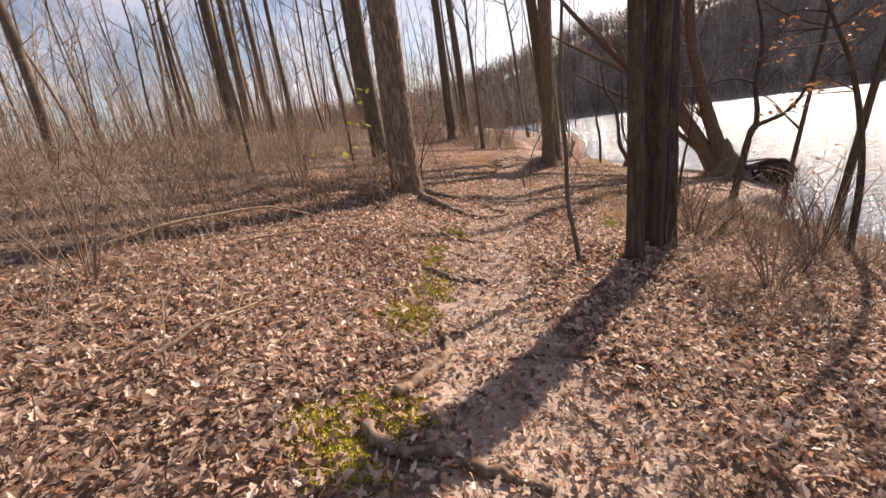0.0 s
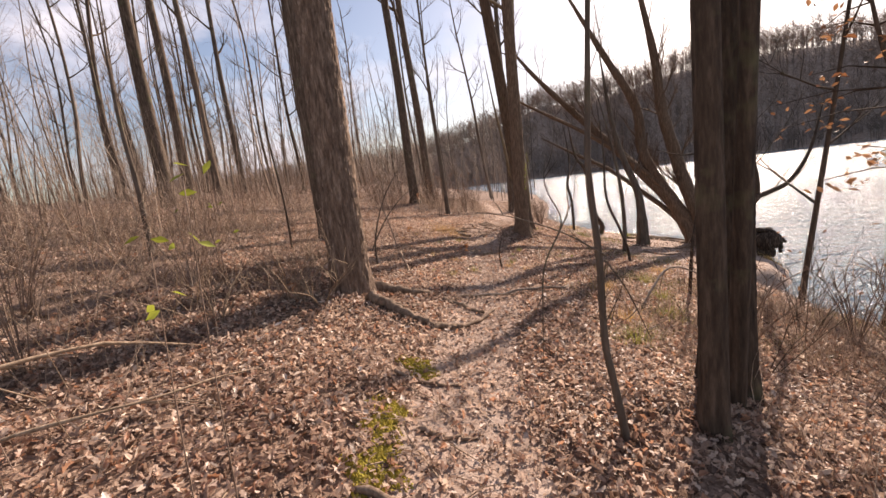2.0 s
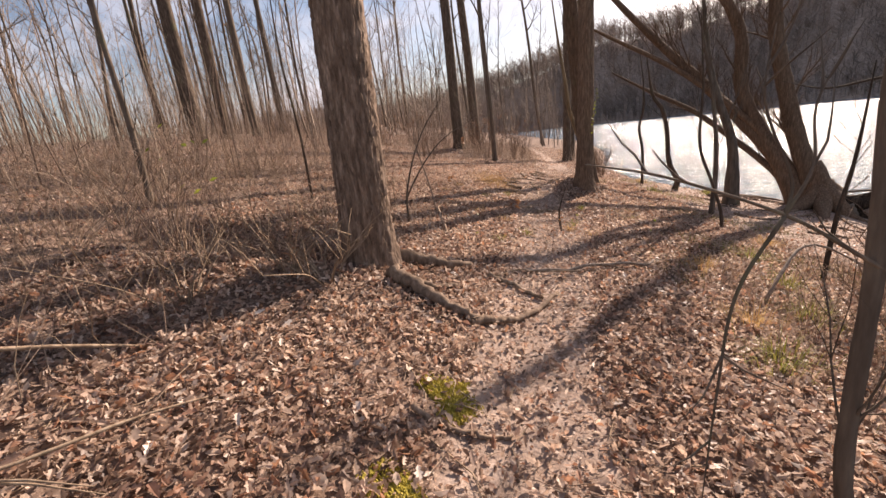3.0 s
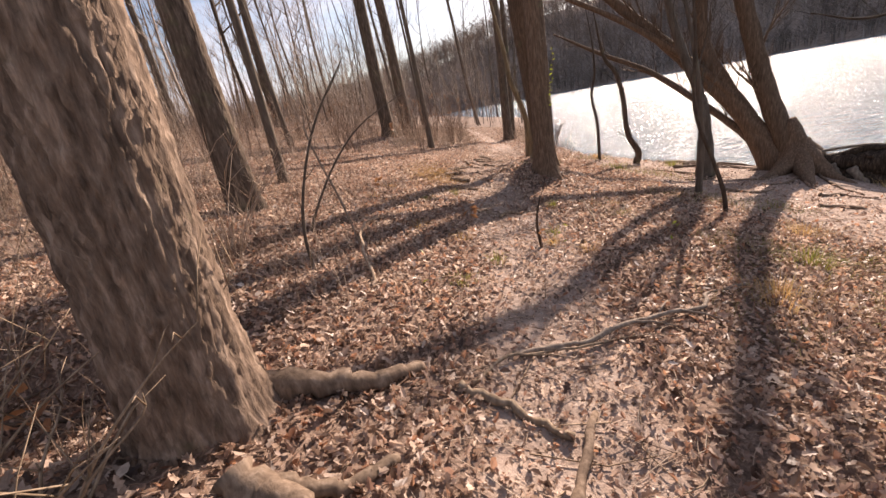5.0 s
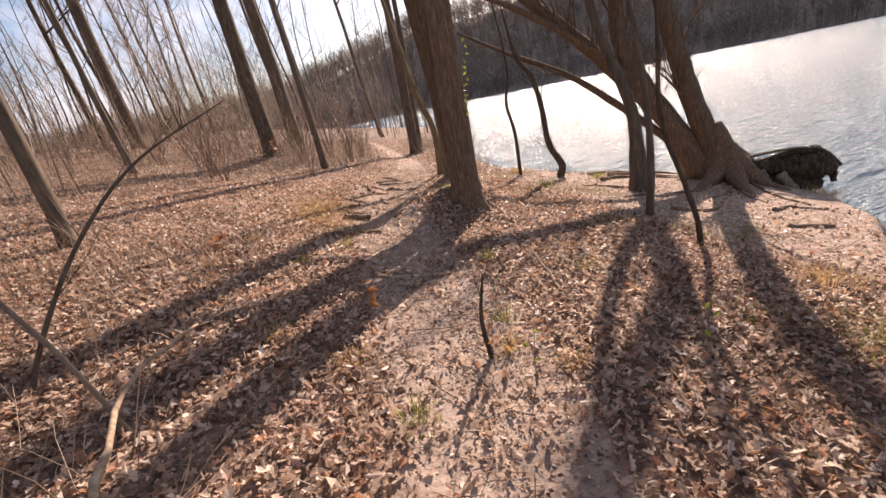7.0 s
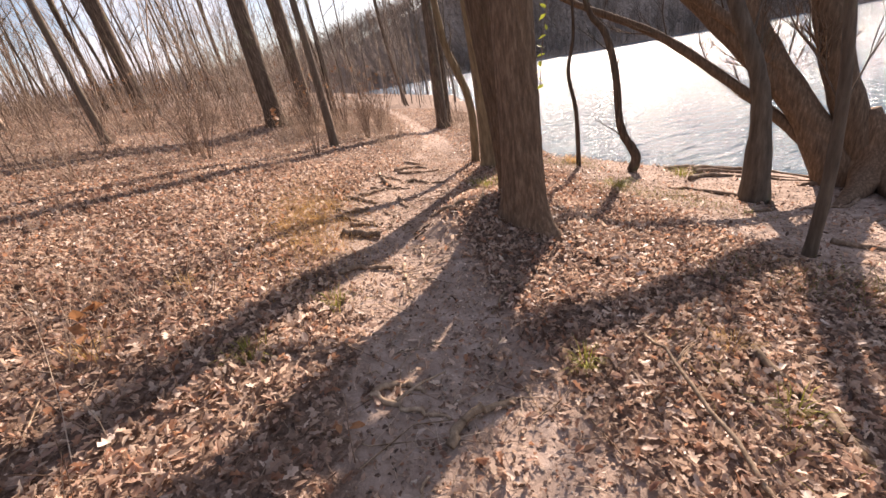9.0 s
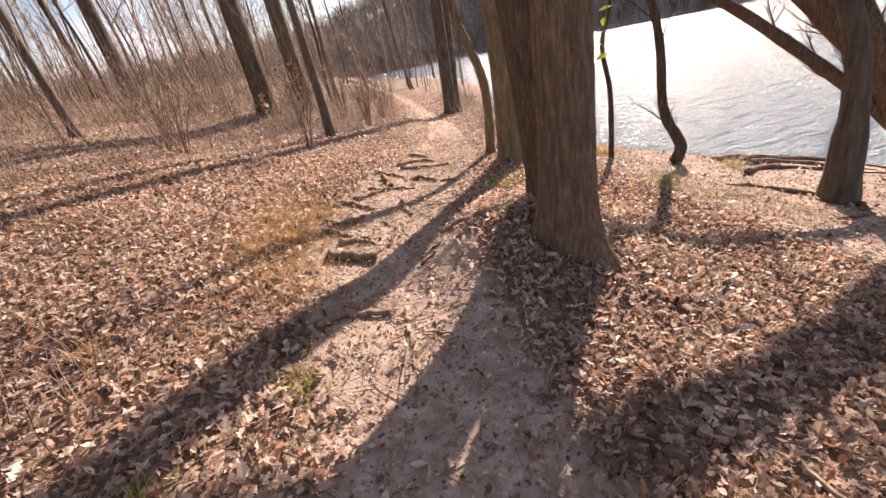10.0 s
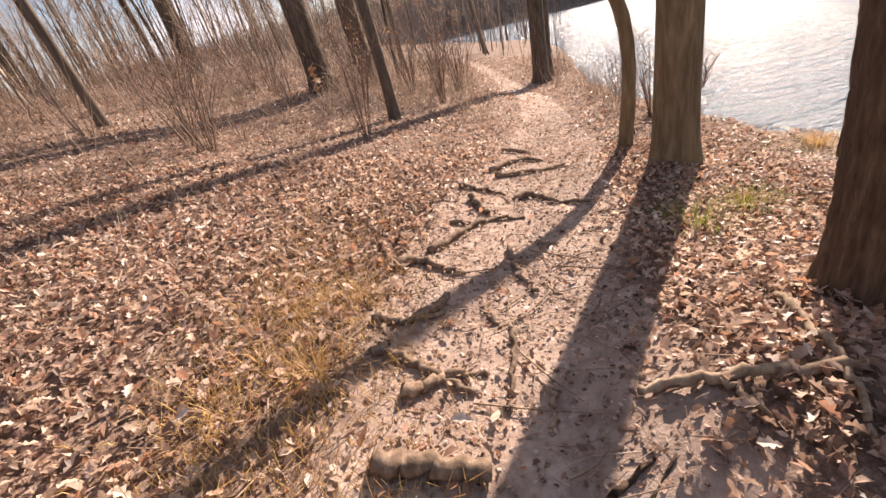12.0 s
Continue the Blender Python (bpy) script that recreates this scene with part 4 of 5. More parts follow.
# roots on the bare shelf by the water
for i, pts in enumerate((((7.9, 16.3), (8.4, 16.2), (9.2, 15.6), (9.0, 14.6)), ((7.4, 16.4), (8.3, 16.35), (9.4, 15.9)), ((7.7, 16.0), (8.4, 15.9), (8.9, 15.0)), ((7.1, 15.5), (7.6, 15.7), (8.3, 15.4), (8.8, 14.6)),
                         ((8.8, 13.6), (8.2, 13.0), (7.9, 12.4)), ((8.7, 13.6), (8.0, 13.2), (7.4, 13.0)), ((8.9, 13.4), (8.5, 12.6), (8.3, 12.0)), ((8.6, 13.9), (7.9, 13.6), (7.2, 13.7)),
                         ((6.9, 14.4), (6.6, 14.9), (6.3, 15.1)), ((7.0, 14.0), (6.6, 13.7), (6.1, 13.7)), ((6.0, 12.6), (6.5, 12.3), (7.0, 12.5)), ((7.3, 11.9), (7.8, 12.0), (8.2, 11.7)), ((6.5, 11.2), (7.0, 11.0), (7.5, 11.3)))):
    root(pts, 0.05 if i < 4 else 0.035, 0.015, 60 + i, "dark exposed root on the bare bank", lift=0.6)
stick([(-1.25, 1.68), (-0.93, 2.06), (-0.53, 2.33)], 0.012, 0.006, 1)
stick([(0.29, 7.56), (0.53, 7.41), (0.78, 7.16)], 0.03, 0.02, 2, "pale barkless stick in the leaf litter")
stick([(0.37, 7.6), (0.7, 7.85), (1.3, 7.87), (2.2, 8.15)], 0.014, 0.006, 3, forks=2, arch=0.03)
stick([(0.69, 7.9), (1.16, 7.9), (1.64, 8.03), (2.18, 8.12), (2.47, 8.4), (3.16, 8.53)], 0.022, 0.011, 4, "long crooked fallen branch in the litter", BARK_PALE, forks=3, arch=0.05)
stick([(-0.18, 8.85), (-0.32, 9.8), (-0.2, 10.4), (-0.13, 11.0)], 0.018, 0.008, 5, "pale crooked stick among dry stems", arch=0.22, forks=2)
stick([(1.48, 11.24), (1.6, 11.36), (1.9, 11.42)], 0.026, 0.018, 6, "pale bent stick in the litter", arch=0.02)
stick([(3.36, 11.32), (3.26, 10.88), (3.05, 10.45)], 0.03, 0.018, 7, "weathered fallen branch in grass")
stick([(1.66, 13.24), (1.63, 12.95), (1.63, 12.78)], 0.017, 0.012, 8, "pale short stick on the trail")
stick([(2.24, 12.33), (2.56, 12.64)], 0.014, 0.008, 9)
stick([(2.2, 14.22), (2.4, 14.13), (2.61, 14.05), (2.88, 14.0)], 0.022, 0.018, 10, "pale dead branch lying on the leaf mound", arch=0.02)
stick([(2.41, 14.15), (2.44, 14.02), (2.45, 13.9)], 0.014, 0.009, 43, "pale dead side branch on the leaf mound", arch=0.02)
stick([(2.99, 14.52), (2.84, 14.21), (2.76, 14.01), (2.6, 13.76)], 0.019, 0.01, 11, "pale dead branch leaning on the leaf mound", arch=0.03)
stick([(1.92, 13.9), (2.01, 13.93), (2.12, 13.97)], 0.013, 0.007, 12, mat=BARK_DARK, label="dark stick at the trail edge")
stick([(1.88, 13.76), (2.17, 13.95)], 0.009, 0.005, 13, mat=BARK_DARK, label="dark stick at the trail edge")
stick([(2.3, 9.0), (2.8, 9.4), (3.5, 9.2)], 0.015, 0.006, 14, forks=2)
stick([(2.5, 10.3), (2.8, 11.4), (2.85, 11.7)], 0.013, 0.006, 15, forks=2, arch=0.08)
stick([(-1.9, 2.0), (-1.6, 2.5), (-1.5, 3.0)], 0.014, 0.005, 16, forks=2, arch=0.12)
stick([(-2.6, 4.0), (-1.8, 4.5), (-1.2, 5.3)], 0.014, 0.005, 17, forks=3, arch=0.1)
stick([(-3.6, 3.6), (-2.6, 4.8), (-1.9, 5.6)], 0.022, 0.008, 18, "long pale fallen branch on the slope", forks=3, arch=0.25)
stick([(-3.8, 7.6), (-2.9, 7.7), (-2.0, 8.0)], 0.026, 0.012, 19, "long dark fallen branch on the slope", BARK_DARK, forks=2, arch=0.2)
stick([(0.5, 2.1), (0.62, 1.9), (0.7, 1.75)], 0.012, 0.006, 20)
stick([(3.0, 7.3), (3.9, 7.9), (5.1, 8.0)], 0.02, 0.007, 21, "long fallen branch propped over the grass", BARK_PALE, forks=3, arch=0.5)
srng = random.Random(77)
for i in range(90):
    y = srng.uniform(1.0, 19.0)
    x = float(np.interp(y, TRAIL_Y, TRAIL_X)) + srng.gauss(0, 1.6)
    a, ln = srng.uniform(0, 6.28), srng.uniform(0.12, 0.5)
    stick([(x, y), (x + math.cos(a) * ln / 2 + srng.uniform(-.04, .04), y + math.sin(a) * ln / 2), (x + math.cos(a) * ln, y + math.sin(a) * ln)], srng.uniform(0.004, 0.01), 0.003, i, "short dry twig on the ground", sides=5)

# ---- the wood on the slope and ahead ----
prototypes = []
for i, (h, d, first, n, reach, bend, mat) in enumerate(((18, 0.36, 0.45, 8, 3.2, 0.15, BARK), (17, 0.28, 0.5, 8, 2.8, 0.2, BARK), (15, 0.2, 0.45, 7, 2.2, 0.3, BARK_SMOOTH), (13, 0.13, 0.28, 10, 1.6, 0.5, BARK_SMOOTH), (11, 0.09, 0.2, 10, 1.4, 0.7, BARK_PALE), (8, 0.06, 0.15, 10, 1.2, 0.7, BARK_SMOOTH), (16, 0.24, 0.3, 10, 2.8, 0.25, BARK_DARK))):
    prototypes.append((tree(-30 - 4 * i, 70 + 3 * i, d, h, (0, 0), 200 + i, ("tall bare forest trunk on the wooded slope", "slender bare forest tree on the wooded slope")[d < 0.15], mat, group="bare trees of the wood", first=first, count=n, reach=reach, bend=bend, flare=0.25), d))
taken = [(o.location.x, o.location.y) for o in scene.objects if o.parent is None and o.name.split(".")[0] in ("tree", "oak_tree", "leaning_tree")]
frng = random.Random(5)
made = 0
for tries in range(6000):
    if made >= 262:
        break
    if tries % 5:
        x, y = frng.uniform(-48, -4.2), frng.uniform(2, 85)
        if x > -7 and y < 14 or x > -6 and y < 22:
            continue
    else:
        y = frng.uniform(29, 120)
        x = frng.uniform(-6, float(shore(y)) - 0.6)
        if abs(x - np.interp(y, (24, 40, 120), (4.7, 3.0, 10))) < 1.2 and y < 45:
            continue
    if any((x - p) ** 2 + (y - q) ** 2 < (1.3 if y < 40 else 2.0) ** 2 for p, q in taken):
        continue
    taken.append((x, y))
    near_one = math.hypot(x, y) < 30
    k = frng.choices(range(7), (2, 4, 7, 10, 13, 11, 3) if not near_one else (1, 2, 4, 6, 7, 6, 1))[0]
    s = frng.uniform(0.85, 1.2)
    m = pose(x, y, gz(x, y), frng.gauss(0, 2.6), frng.gauss(0, 2.6), frng.uniform(0, 360))
    copy_thing(prototypes[k][0], m @ Matrix.Scale(s, 4)).scale = (s, s, s)
    made += 1

# ---- scattered stuff, made from arrays ----


def scatter(rs, count, area, keep):
    """Points of the plan within area, thinned by keep(x, y), a chance."""
    out = np.zeros((0, 2))
    while len(out) < count:
        p = np.stack([rs.uniform(area[0], area[1], count), rs.uniform(area[2], area[3], count)], -1)
        p = p[rs.uniform(0, 1, count) < keep(p[:, 0], p[:, 1])]
        out = np.concatenate([out, p])
    return out[:count]


def turned(rs, n, tilt):
    """Random turns: any heading, tilted by up to about tilt radians."""
    a, e, g = rs.uniform(0, 2 * np.pi, n), rs.normal(0, tilt, n), rs.normal(0, tilt, n)
    ca, sa, ce, se, cg, sg = np.cos(a), np.sin(a), np.cos(e), np.sin(e), np.cos(g), np.sin(g)
    m = np.zeros((n, 3, 3))
    m[:, 0, 0], m[:, 0, 1], m[:, 0, 2] = ca * cg - sa * se * sg, -sa * ce, ca * sg + sa * se * cg
    m[:, 1, 0], m[:, 1, 1], m[:, 1, 2] = sa * cg + ca * se * sg, ca * ce, sa * sg - ca * se * cg
    m[:, 2, 0], m[:, 2, 1], m[:, 2, 2] = -ce * sg, se, ce * cg
    return m


# outlines of a lobed oak leaf and a plain oval one: x across, y along, folded up from the rib
LOBED = np.array([(0, -0.55, 0), (0, -0.1, 0), (0, 0.5, 0), (0.16, -0.32, 1), (0.1, -0.18, 1), (0.3, 0.0, 1), (0.15, 0.12, 1), (0.22, 0.34, 1), (-0.16, -0.32, 1), (-0.1, -0.18, 1), (-0.3, 0.0, 1), (-0.15, 0.12, 1), (-0.22, 0.34, 1)])
LOBED_F = np.array([(0, 3, 4), (0, 4, 1), (1, 4, 5), (1, 5, 6), (1, 6, 2), (2, 6, 7), (0, 9, 8), (0, 1, 9), (1, 10, 9), (1, 11, 10), (1, 2, 11), (2, 12, 11)])
OVAL = np.array([(0, -0.5, 0), (0, 0.5, 0), (0.26, -0.12, 1), (0.2, 0.25, 1), (-0.26, -0.12, 1), (-0.2, 0.25, 1)])
OVAL_F = np.array([(0, 2, 3), (0, 3, 1), (0, 5, 4), (0, 1, 5)])


def leaves(name, rs, pts, size, shape, faces, tilt, mat, label, category, lift=0.012, pile=0.02):
    n = len(pts)
    s = size * rs.uniform(0.6, 1.35, n)
    curl = rs.uniform(-0.2, 0.85, n)
    arch = rs.uniform(-0.6, 0.6, n)
    loc = np.zeros((n, len(shape), 3))
    loc[:, :, 0], loc[:, :, 1] = shape[None, :, 0] * rs.uniform(0.8, 1.2, n)[:, None], shape[None, :, 1]
    loc[:, :, 2] = np.abs(shape[None, :, 0]) * curl[:, None] * 1.4 + (shape[None, :, 1] ** 2) * arch[:, None]
    loc *= s[:, None, None]
    v = np.einsum("nij,nkj->nki", turned(rs, n, tilt), loc)
    base = np.stack([pts[:, 0], pts[:, 1], ground_z(pts[:, 0], pts[:, 1]) + lift + rs.uniform(0, pile, n)], -1)
    v += base[:, None, :]
    f = faces[None] + (np.arange(n) * len(shape))[:, None, None]
    o = new(name, fast_mesh(name, v.reshape(-1, 3), f.reshape(-1, faces.shape[1]), mat, False))
    return tagged(o, label, category, kind="stuff")


def litter_chance(x, y):
    on = trodden(x, y)
    patch = 0.72 + 0.28 * wave(x, y, 0.5, 21)
    verge = np.exp(-(((x - 0.95) / 0.5) ** 2 + ((y - 14.7) / 1.3) ** 2))
    return np.clip((1 - 0.97 * on) * patch, 0, 1) * (1 - 0.7 * mossy(x, y)) * (1 - 0.75 * verge) * (x < shore(y) - 0.1)


rs = np.random.RandomState(3)
leaves("leaf_litter", rs, scatter(rs, 100000, (-3.4, 5.2, 0.4, 18.0), litter_chance), 0.058, LOBED, LOBED_F, 0.68, LEAF_LITTER, "thick litter of curled brown oak leaves on the ground", "leaves", pile=0.035)
leaves("leaf_litter", rs, scatter(rs, 120000, (-13, 8.5, -4, 34), litter_chance), 0.059, OVAL, OVAL_F, 0.55, LEAF_LITTER, "litter of brown fallen leaves on the ground", "leaves", pile=0.03)
leaves("leaf_crumbs", rs, scatter(rs, 48000, (-2.5, 5.5, 0.2, 20), lambda x, y: 0.7 - 0.4 * np.clip(trodden(x, y), 0, 1)), 0.036, OVAL, OVAL_F, 0.5, LEAF_LITTER, "crumbled leaf fragments scattered on the trail", "leaves", lift=0.006, pile=0.03)


def stalks(name, rs, pts, height, thick, lean, mat, label, category, bend=0.35, wide=1.0):
    """Thin tapering three-sided stems, bent twice."""
    n = len(pts)
    h = height * rs.uniform(0.35, 1.15, n)
    a, k = rs.uniform(0, 2 * np.pi, n), np.abs(rs.normal(0, lean, n))
    way = np.stack([np.cos(a) * k, np.sin(a) * k, np.ones(n)], -1)
    a2 = rs.uniform(0, 2 * np.pi, n)
    side = np.stack([np.cos(a2), np.sin(a2), np.zeros(n)], -1) * (bend * h)[:, None] * rs.uniform(0, 1, n)[:, None]
    base = np.stack([pts[:, 0], pts[:, 1], ground_z(pts[:, 0], pts[:, 1]) - 0.02], -1)
    rings = []
    for t, r in ((0.0, 1.0), (0.4, 0.8), (0.75, 0.5), (1.0, 0.12)):
        c = base + way * (h * t)[:, None] + side * (t ** 2)
        for j in range(3):
            g = 2 * np.pi * j / 3
            rings.append(c + np.array([np.cos(g), np.sin(g) , 0])[None] * (thick * r * rs.uniform(0.95, 1.05)))
    v = np.stack(rings, 1)
    f = []
    for i in range(3):
        for j in range(3):
            f.append((i * 3 + j, i * 3 + (j + 1) % 3, i * 3 + 3 + (j + 1) % 3, i * 3 + 3 + j))
    f = np.array(f)[None] + (np.arange(n) * 12)[:, None, None]
    o = new(name, fast_mesh(name, v.reshape(-1, 3), f.reshape(-1, 4), mat))
    return tagged(o, label, category, kind="stuff")


def brush_chance(x, y):
    off = smooth(1.5, 3.6, np.interp(y, TRAIL_Y, TRAIL_X) - x)
    clump = np.clip(0.5 + 0.75 * wave(x, y, 0.8, 31), 0.05, 1)
    return off * clump * np.where((x > -3) & (y > 8.5), 0.35, 1.0)


stalks("dry_brush", rs, scatter(rs, 6500, (-9, 0, 0.5, 26), brush_chance), 0.5, 0.003, 0.85, BRUSH, "dry brown weed stalks and thin brush on the slope", "brush")
stalks("dry_brush", rs, scatter(rs, 2600, (-24, 2, 8, 48), lambda x, y: np.clip(0.4 + 0.8 * wave(x, y, 1.6, 33), 0.03, 1) * smooth(3, 6, np.interp(y, TRAIL_Y, TRAIL_X) - x)), 0.8, 0.006, 0.7, BRUSH, "dry brown brush among the forest trunks", "brush")
stalks("dry_brush", rs, scatter(rs, 2200, (2.2, 6.4, 3.0, 8.4), lambda x, y: smooth(1.4, 2.2, x - np.interp(y, TRAIL_Y, TRAIL_X)) * np.clip(0.4 + 0.9 * wave(x, y, 0.7, 34), 0.02, 1) * (x < shore(y))), 0.5, 0.0035, 0.5, BRUSH, "dry weed stalks between trail and water", "brush")
stalks("dry_brush", rs, scatter(rs, 2600, (0.2, 7.2, 19, 30), lambda x, y: smooth(0.6, 1.1, np.abs(x - np.interp(y, TRAIL_Y, TRAIL_X))) * np.clip(0.4 + 0.9 * wave(x, y, 0.9, 35), 0.02, 1) * (x < shore(y))), 0.7, 0.0045, 0.6, BRUSH, "dry thin brush lining the trail ahead", "brush")


# bare twiggy shrubs over the slope, copied from a few kinds
shrubs = [bush(-14 - 2 * i, 30, 90 + i, 11, (1.3, 0.9, 1.6, 1.1)[i], "bare twiggy shrub among dry leaves on the slope", (TWIG, BRUSH, TWIG, BRUSH)[i], spread=(0.6, 0.8, 0.5, 0.9)[i], thick=0.006) for i in range(4)]
for o in shrubs:
    tagged(o, group="shrubs on the slope")
hrng = random.Random(8)
done = 0
while done < 150:
    x, y = (hrng.uniform(-7.5, -2.2), hrng.uniform(1.5, 9)) if done < 32 else (hrng.uniform(-16, 1.5), hrng.uniform(2, 34))
    off = float(np.interp(y, TRAIL_Y, TRAIL_X)) - x
    if off < (2.6 if y < 8 else 1.9) or (y < 18 and off < 3 and hrng.random() < 0.7):
        continue
    sc = hrng.uniform(0.6, 1.15)
    copy_thing(hrng.choice(shrubs), pose(x, y, gz(x, y), 0, 0, hrng.uniform(0, 360))).scale = (sc, sc, sc)
    done += 1


stalks("arching_canes", rs, scatter(rs, 1300, (-7.5, -1.2, 1.0, 13), brush_chance), 1.0, 0.0036, 0.9, DEADWOOD, "pale arching dead canes tangled over the slope", "brush", bend=0.8)
stalks("understory_poles", rs, scatter(rs, 1500, (-34, 1, 9, 62), lambda x, y: smooth(4, 7, np.interp(y, TRAIL_Y, TRAIL_X) - x) * 0.8 + 0.02), 3.6, 0.013, 0.1, TWIG, "thin bare saplings crowding the wood", "saplings", bend=0.15)
for i, (x, y, h) in enumerate(((3.6, 4.4, 1.3), (4.4, 6.3, 1.5), (5.6, 8.6, 1.3), (5.8, 7.6, 1.6), (3.1, 5.4, 1.0), (4.9, 4.2, 1.5), (6.0, 5.6, 1.5))):
    bush(x, y, 800 + i, 9, h * 0.75, "bare twiggy bush on the bank above the water", BARK_DARK, spread=0.9, thick=0.0045, leaves=(0, 14)[i % 2], leaf_mat=OAK_LEAF)
for i, (x, y, n, h) in enumerate(((-2.2, 25.5, 160, 1.5), (-0.6, 26.4, 140, 1.6), (-3.6, 24.4, 120, 1.3), (0.9, 23.4, 90, 1.5), (2.7, 24.9, 110, 1.6), (-5.5, 26.5, 150, 1.5), (3.6, 26.2, 90, 1.5))):
    bush(x, y, 700 + i, 14, h, "shrub with clinging dry rust-orange leaves", spread=0.8, leaves=n, leaf_mat=OAK_LEAF)

stalks("thin_stems", rs, scatter(rs, 900, (-2.6, 0.6, 8.3, 13.2), lambda x, y: np.clip(0.4 + 0.7 * wave(x, y, 0.6, 81), 0.05, 1) * smooth(0.9, 1.8, np.interp(y, TRAIL_Y, TRAIL_X) - x)), 0.55, 0.0028, 0.8, BRUSH, "thin bare stems poking through the leaf litter", "brush", bend=0.7)
for i, (pts, a, b) in enumerate(((((1.2, 11.68), (1.34, 11.71), (1.45, 11.64)), 0.02, 0.014), (((1.17, 11.64), (1.34, 11.51), (1.54, 11.41)), 0.018, 0.01), (((3.62, 11.9), (3.05, 11.46), (2.53, 11.17)), 0.016, 0.008), (((1.63, 13.05), (1.6, 12.62)), 0.012, 0.008), (((2.1, 12.24), (2.3, 12.45), (2.55, 12.6)), 0.012, 0.006), (((4.1, 10.2), (4.3, 9.3), (4.45, 8.6)), 0.018, 0.008))):
    stick(pts, a, b, 200 + i, "dry stick lying beside the trail", forks=i % 2, sides=7)

# ---- grass, moss and small plants ----


def tuft(x, y, seed, n, height, mat, label, spread=0.12, name="grass_tuft"):
    rng = random.Random(seed)
    b = Buf()
    for _ in range(n):
        a, k = rng.uniform(0, 6.28), abs(rng.gauss(0, 1))
        d = Vector((math.cos(a), math.sin(a), 0))
        s = d * spread * k * 0.5
        s.z = gz(x + s.x, y + s.y) - gz(x, y) - 0.01
        h = height * rng.uniform(0.4, 1.1)
        side = Vector((-d.y, d.x, 0)) * rng.uniform(0.0018, 0.0035)
        m, e = s + d * h * 0.3 + Vector((0, 0, h * 0.7)), s + d * h * rng.uniform(0.5, 1.1) + Vector((0, 0, h * rng.uniform(0.5, 1.0)))
        i = len(b.v)
        b.v += [s - side, s + side, m + side * 0.8, m - side * 0.8, e]
        b.f += [(i, i + 1, i + 2, i + 3), (i + 3, i + 2, i + 4)]
    return solid(name, b, mat, label, "grass", at=(x, y, gz(x, y)), shade=False, kind="stuff")


for i, (x, y, n, h) in enumerate(((0.95, 14.6, 200, 0.11), (0.62, 14.4, 170, 0.1), (1.1, 15.15, 190, 0.1), (0.8, 15.0, 160, 0.09), (0.75, 13.9, 130, 0.1), (1.0, 13.6, 130, 0.09))):
    tuft(x, y, 300 + i, n, h, DRY_GRASS, "tuft of bleached orange grass at the trail edge", 0.34)
tuft(2.36, 11.5, 310, 60, 0.16, GREEN_GRASS, "bright yellow-green grass tuft in the litter", 0.06)
for i, (x, y) in enumerate(((0.75, 10.1), (1.0, 9.5), (0.3, 10.6), (0.55, 8.9), (1.75, 9.9), (1.9, 10.3), (2.0, 9.6), (1.05, 12.6), (0.0, 13.1), (0.55, 12.1), (-0.3, 12.3), (3.1, 10.9), (3.3, 11.4))):
    tuft(x, y, 320 + i, 55, 0.13, GREEN_GRASS if i % 2 else DRY_GRASS, "small grass tuft among fallen leaves", 0.13)
for i, (x, y) in enumerate(((2.5, 6.7), (3.2, 7.0), (3.6, 7.8), (2.9, 8.2), (2.2, 6.0), (3.9, 8.9), (4.8, 9.8), (3.4, 15.6), (3.9, 15.8), (9.6, 12.5), (9.9, 12.9), (5.4, 15.2), (5.9, 17.2), (7.3, 15.9))):
    tuft(x, y, 340 + i, 140, 0.22, GREEN_GRASS if i % 3 else DRY_GRASS, "patch of winter grass near the bank", 0.32)


def moss(x, y, rx, ry, seed, n):
    """A cushion of short moss shoots over a low pad."""
    r = np.random.RandomState(seed)
    a, k = r.uniform(0, 6.28, n), np.sqrt(r.uniform(0, 1, n)) * (1 + 0.25 * np.sin(3 * r.uniform(0, 6.28, n)))
    px, py = x + rx * k * np.cos(a), y + ry * k * np.sin(a)
    px, py = px + 0.05 * np.sin(py * 19), py + 0.05 * np.sin(px * 17)
    base = np.stack([px, py, ground_z(px, py) + 0.012 * (1 - k ** 2)], -1)
    h = r.uniform(0.006, 0.02, n)
    g, w = r.uniform(0, 6.28, n), r.uniform(0.008, 0.018, n)
    u = np.stack([np.cos(g) * w, np.sin(g) * w, np.zeros(n)], -1)
    q = np.stack([-np.sin(g) * w, np.cos(g) * w, np.zeros(n)], -1)
    top = base + np.stack([r.normal(0, 0.006, n), r.normal(0, 0.006, n), h], -1)
    v = np.stack([base - u, base + u * 0.5 + q, base + u * 0.5 - q, top], 1).reshape(-1, 3)
    f = (np.array([(0, 1, 3), (1, 2, 3), (2, 0, 3)])[None] + (np.arange(n) * 4)[:, None, None]).reshape(-1, 3)
    tagged(new("moss_patch", fast_mesh("moss_patch", v, f, MOSS, False)), "yellow-green moss patch on the trail", "moss", kind="stuff")


for i, (x, y, rx, ry) in enumerate(MOSS_AT):
    moss(x, y, rx, ry, 400 + i, int(14000 * rx * ry * 3.2))


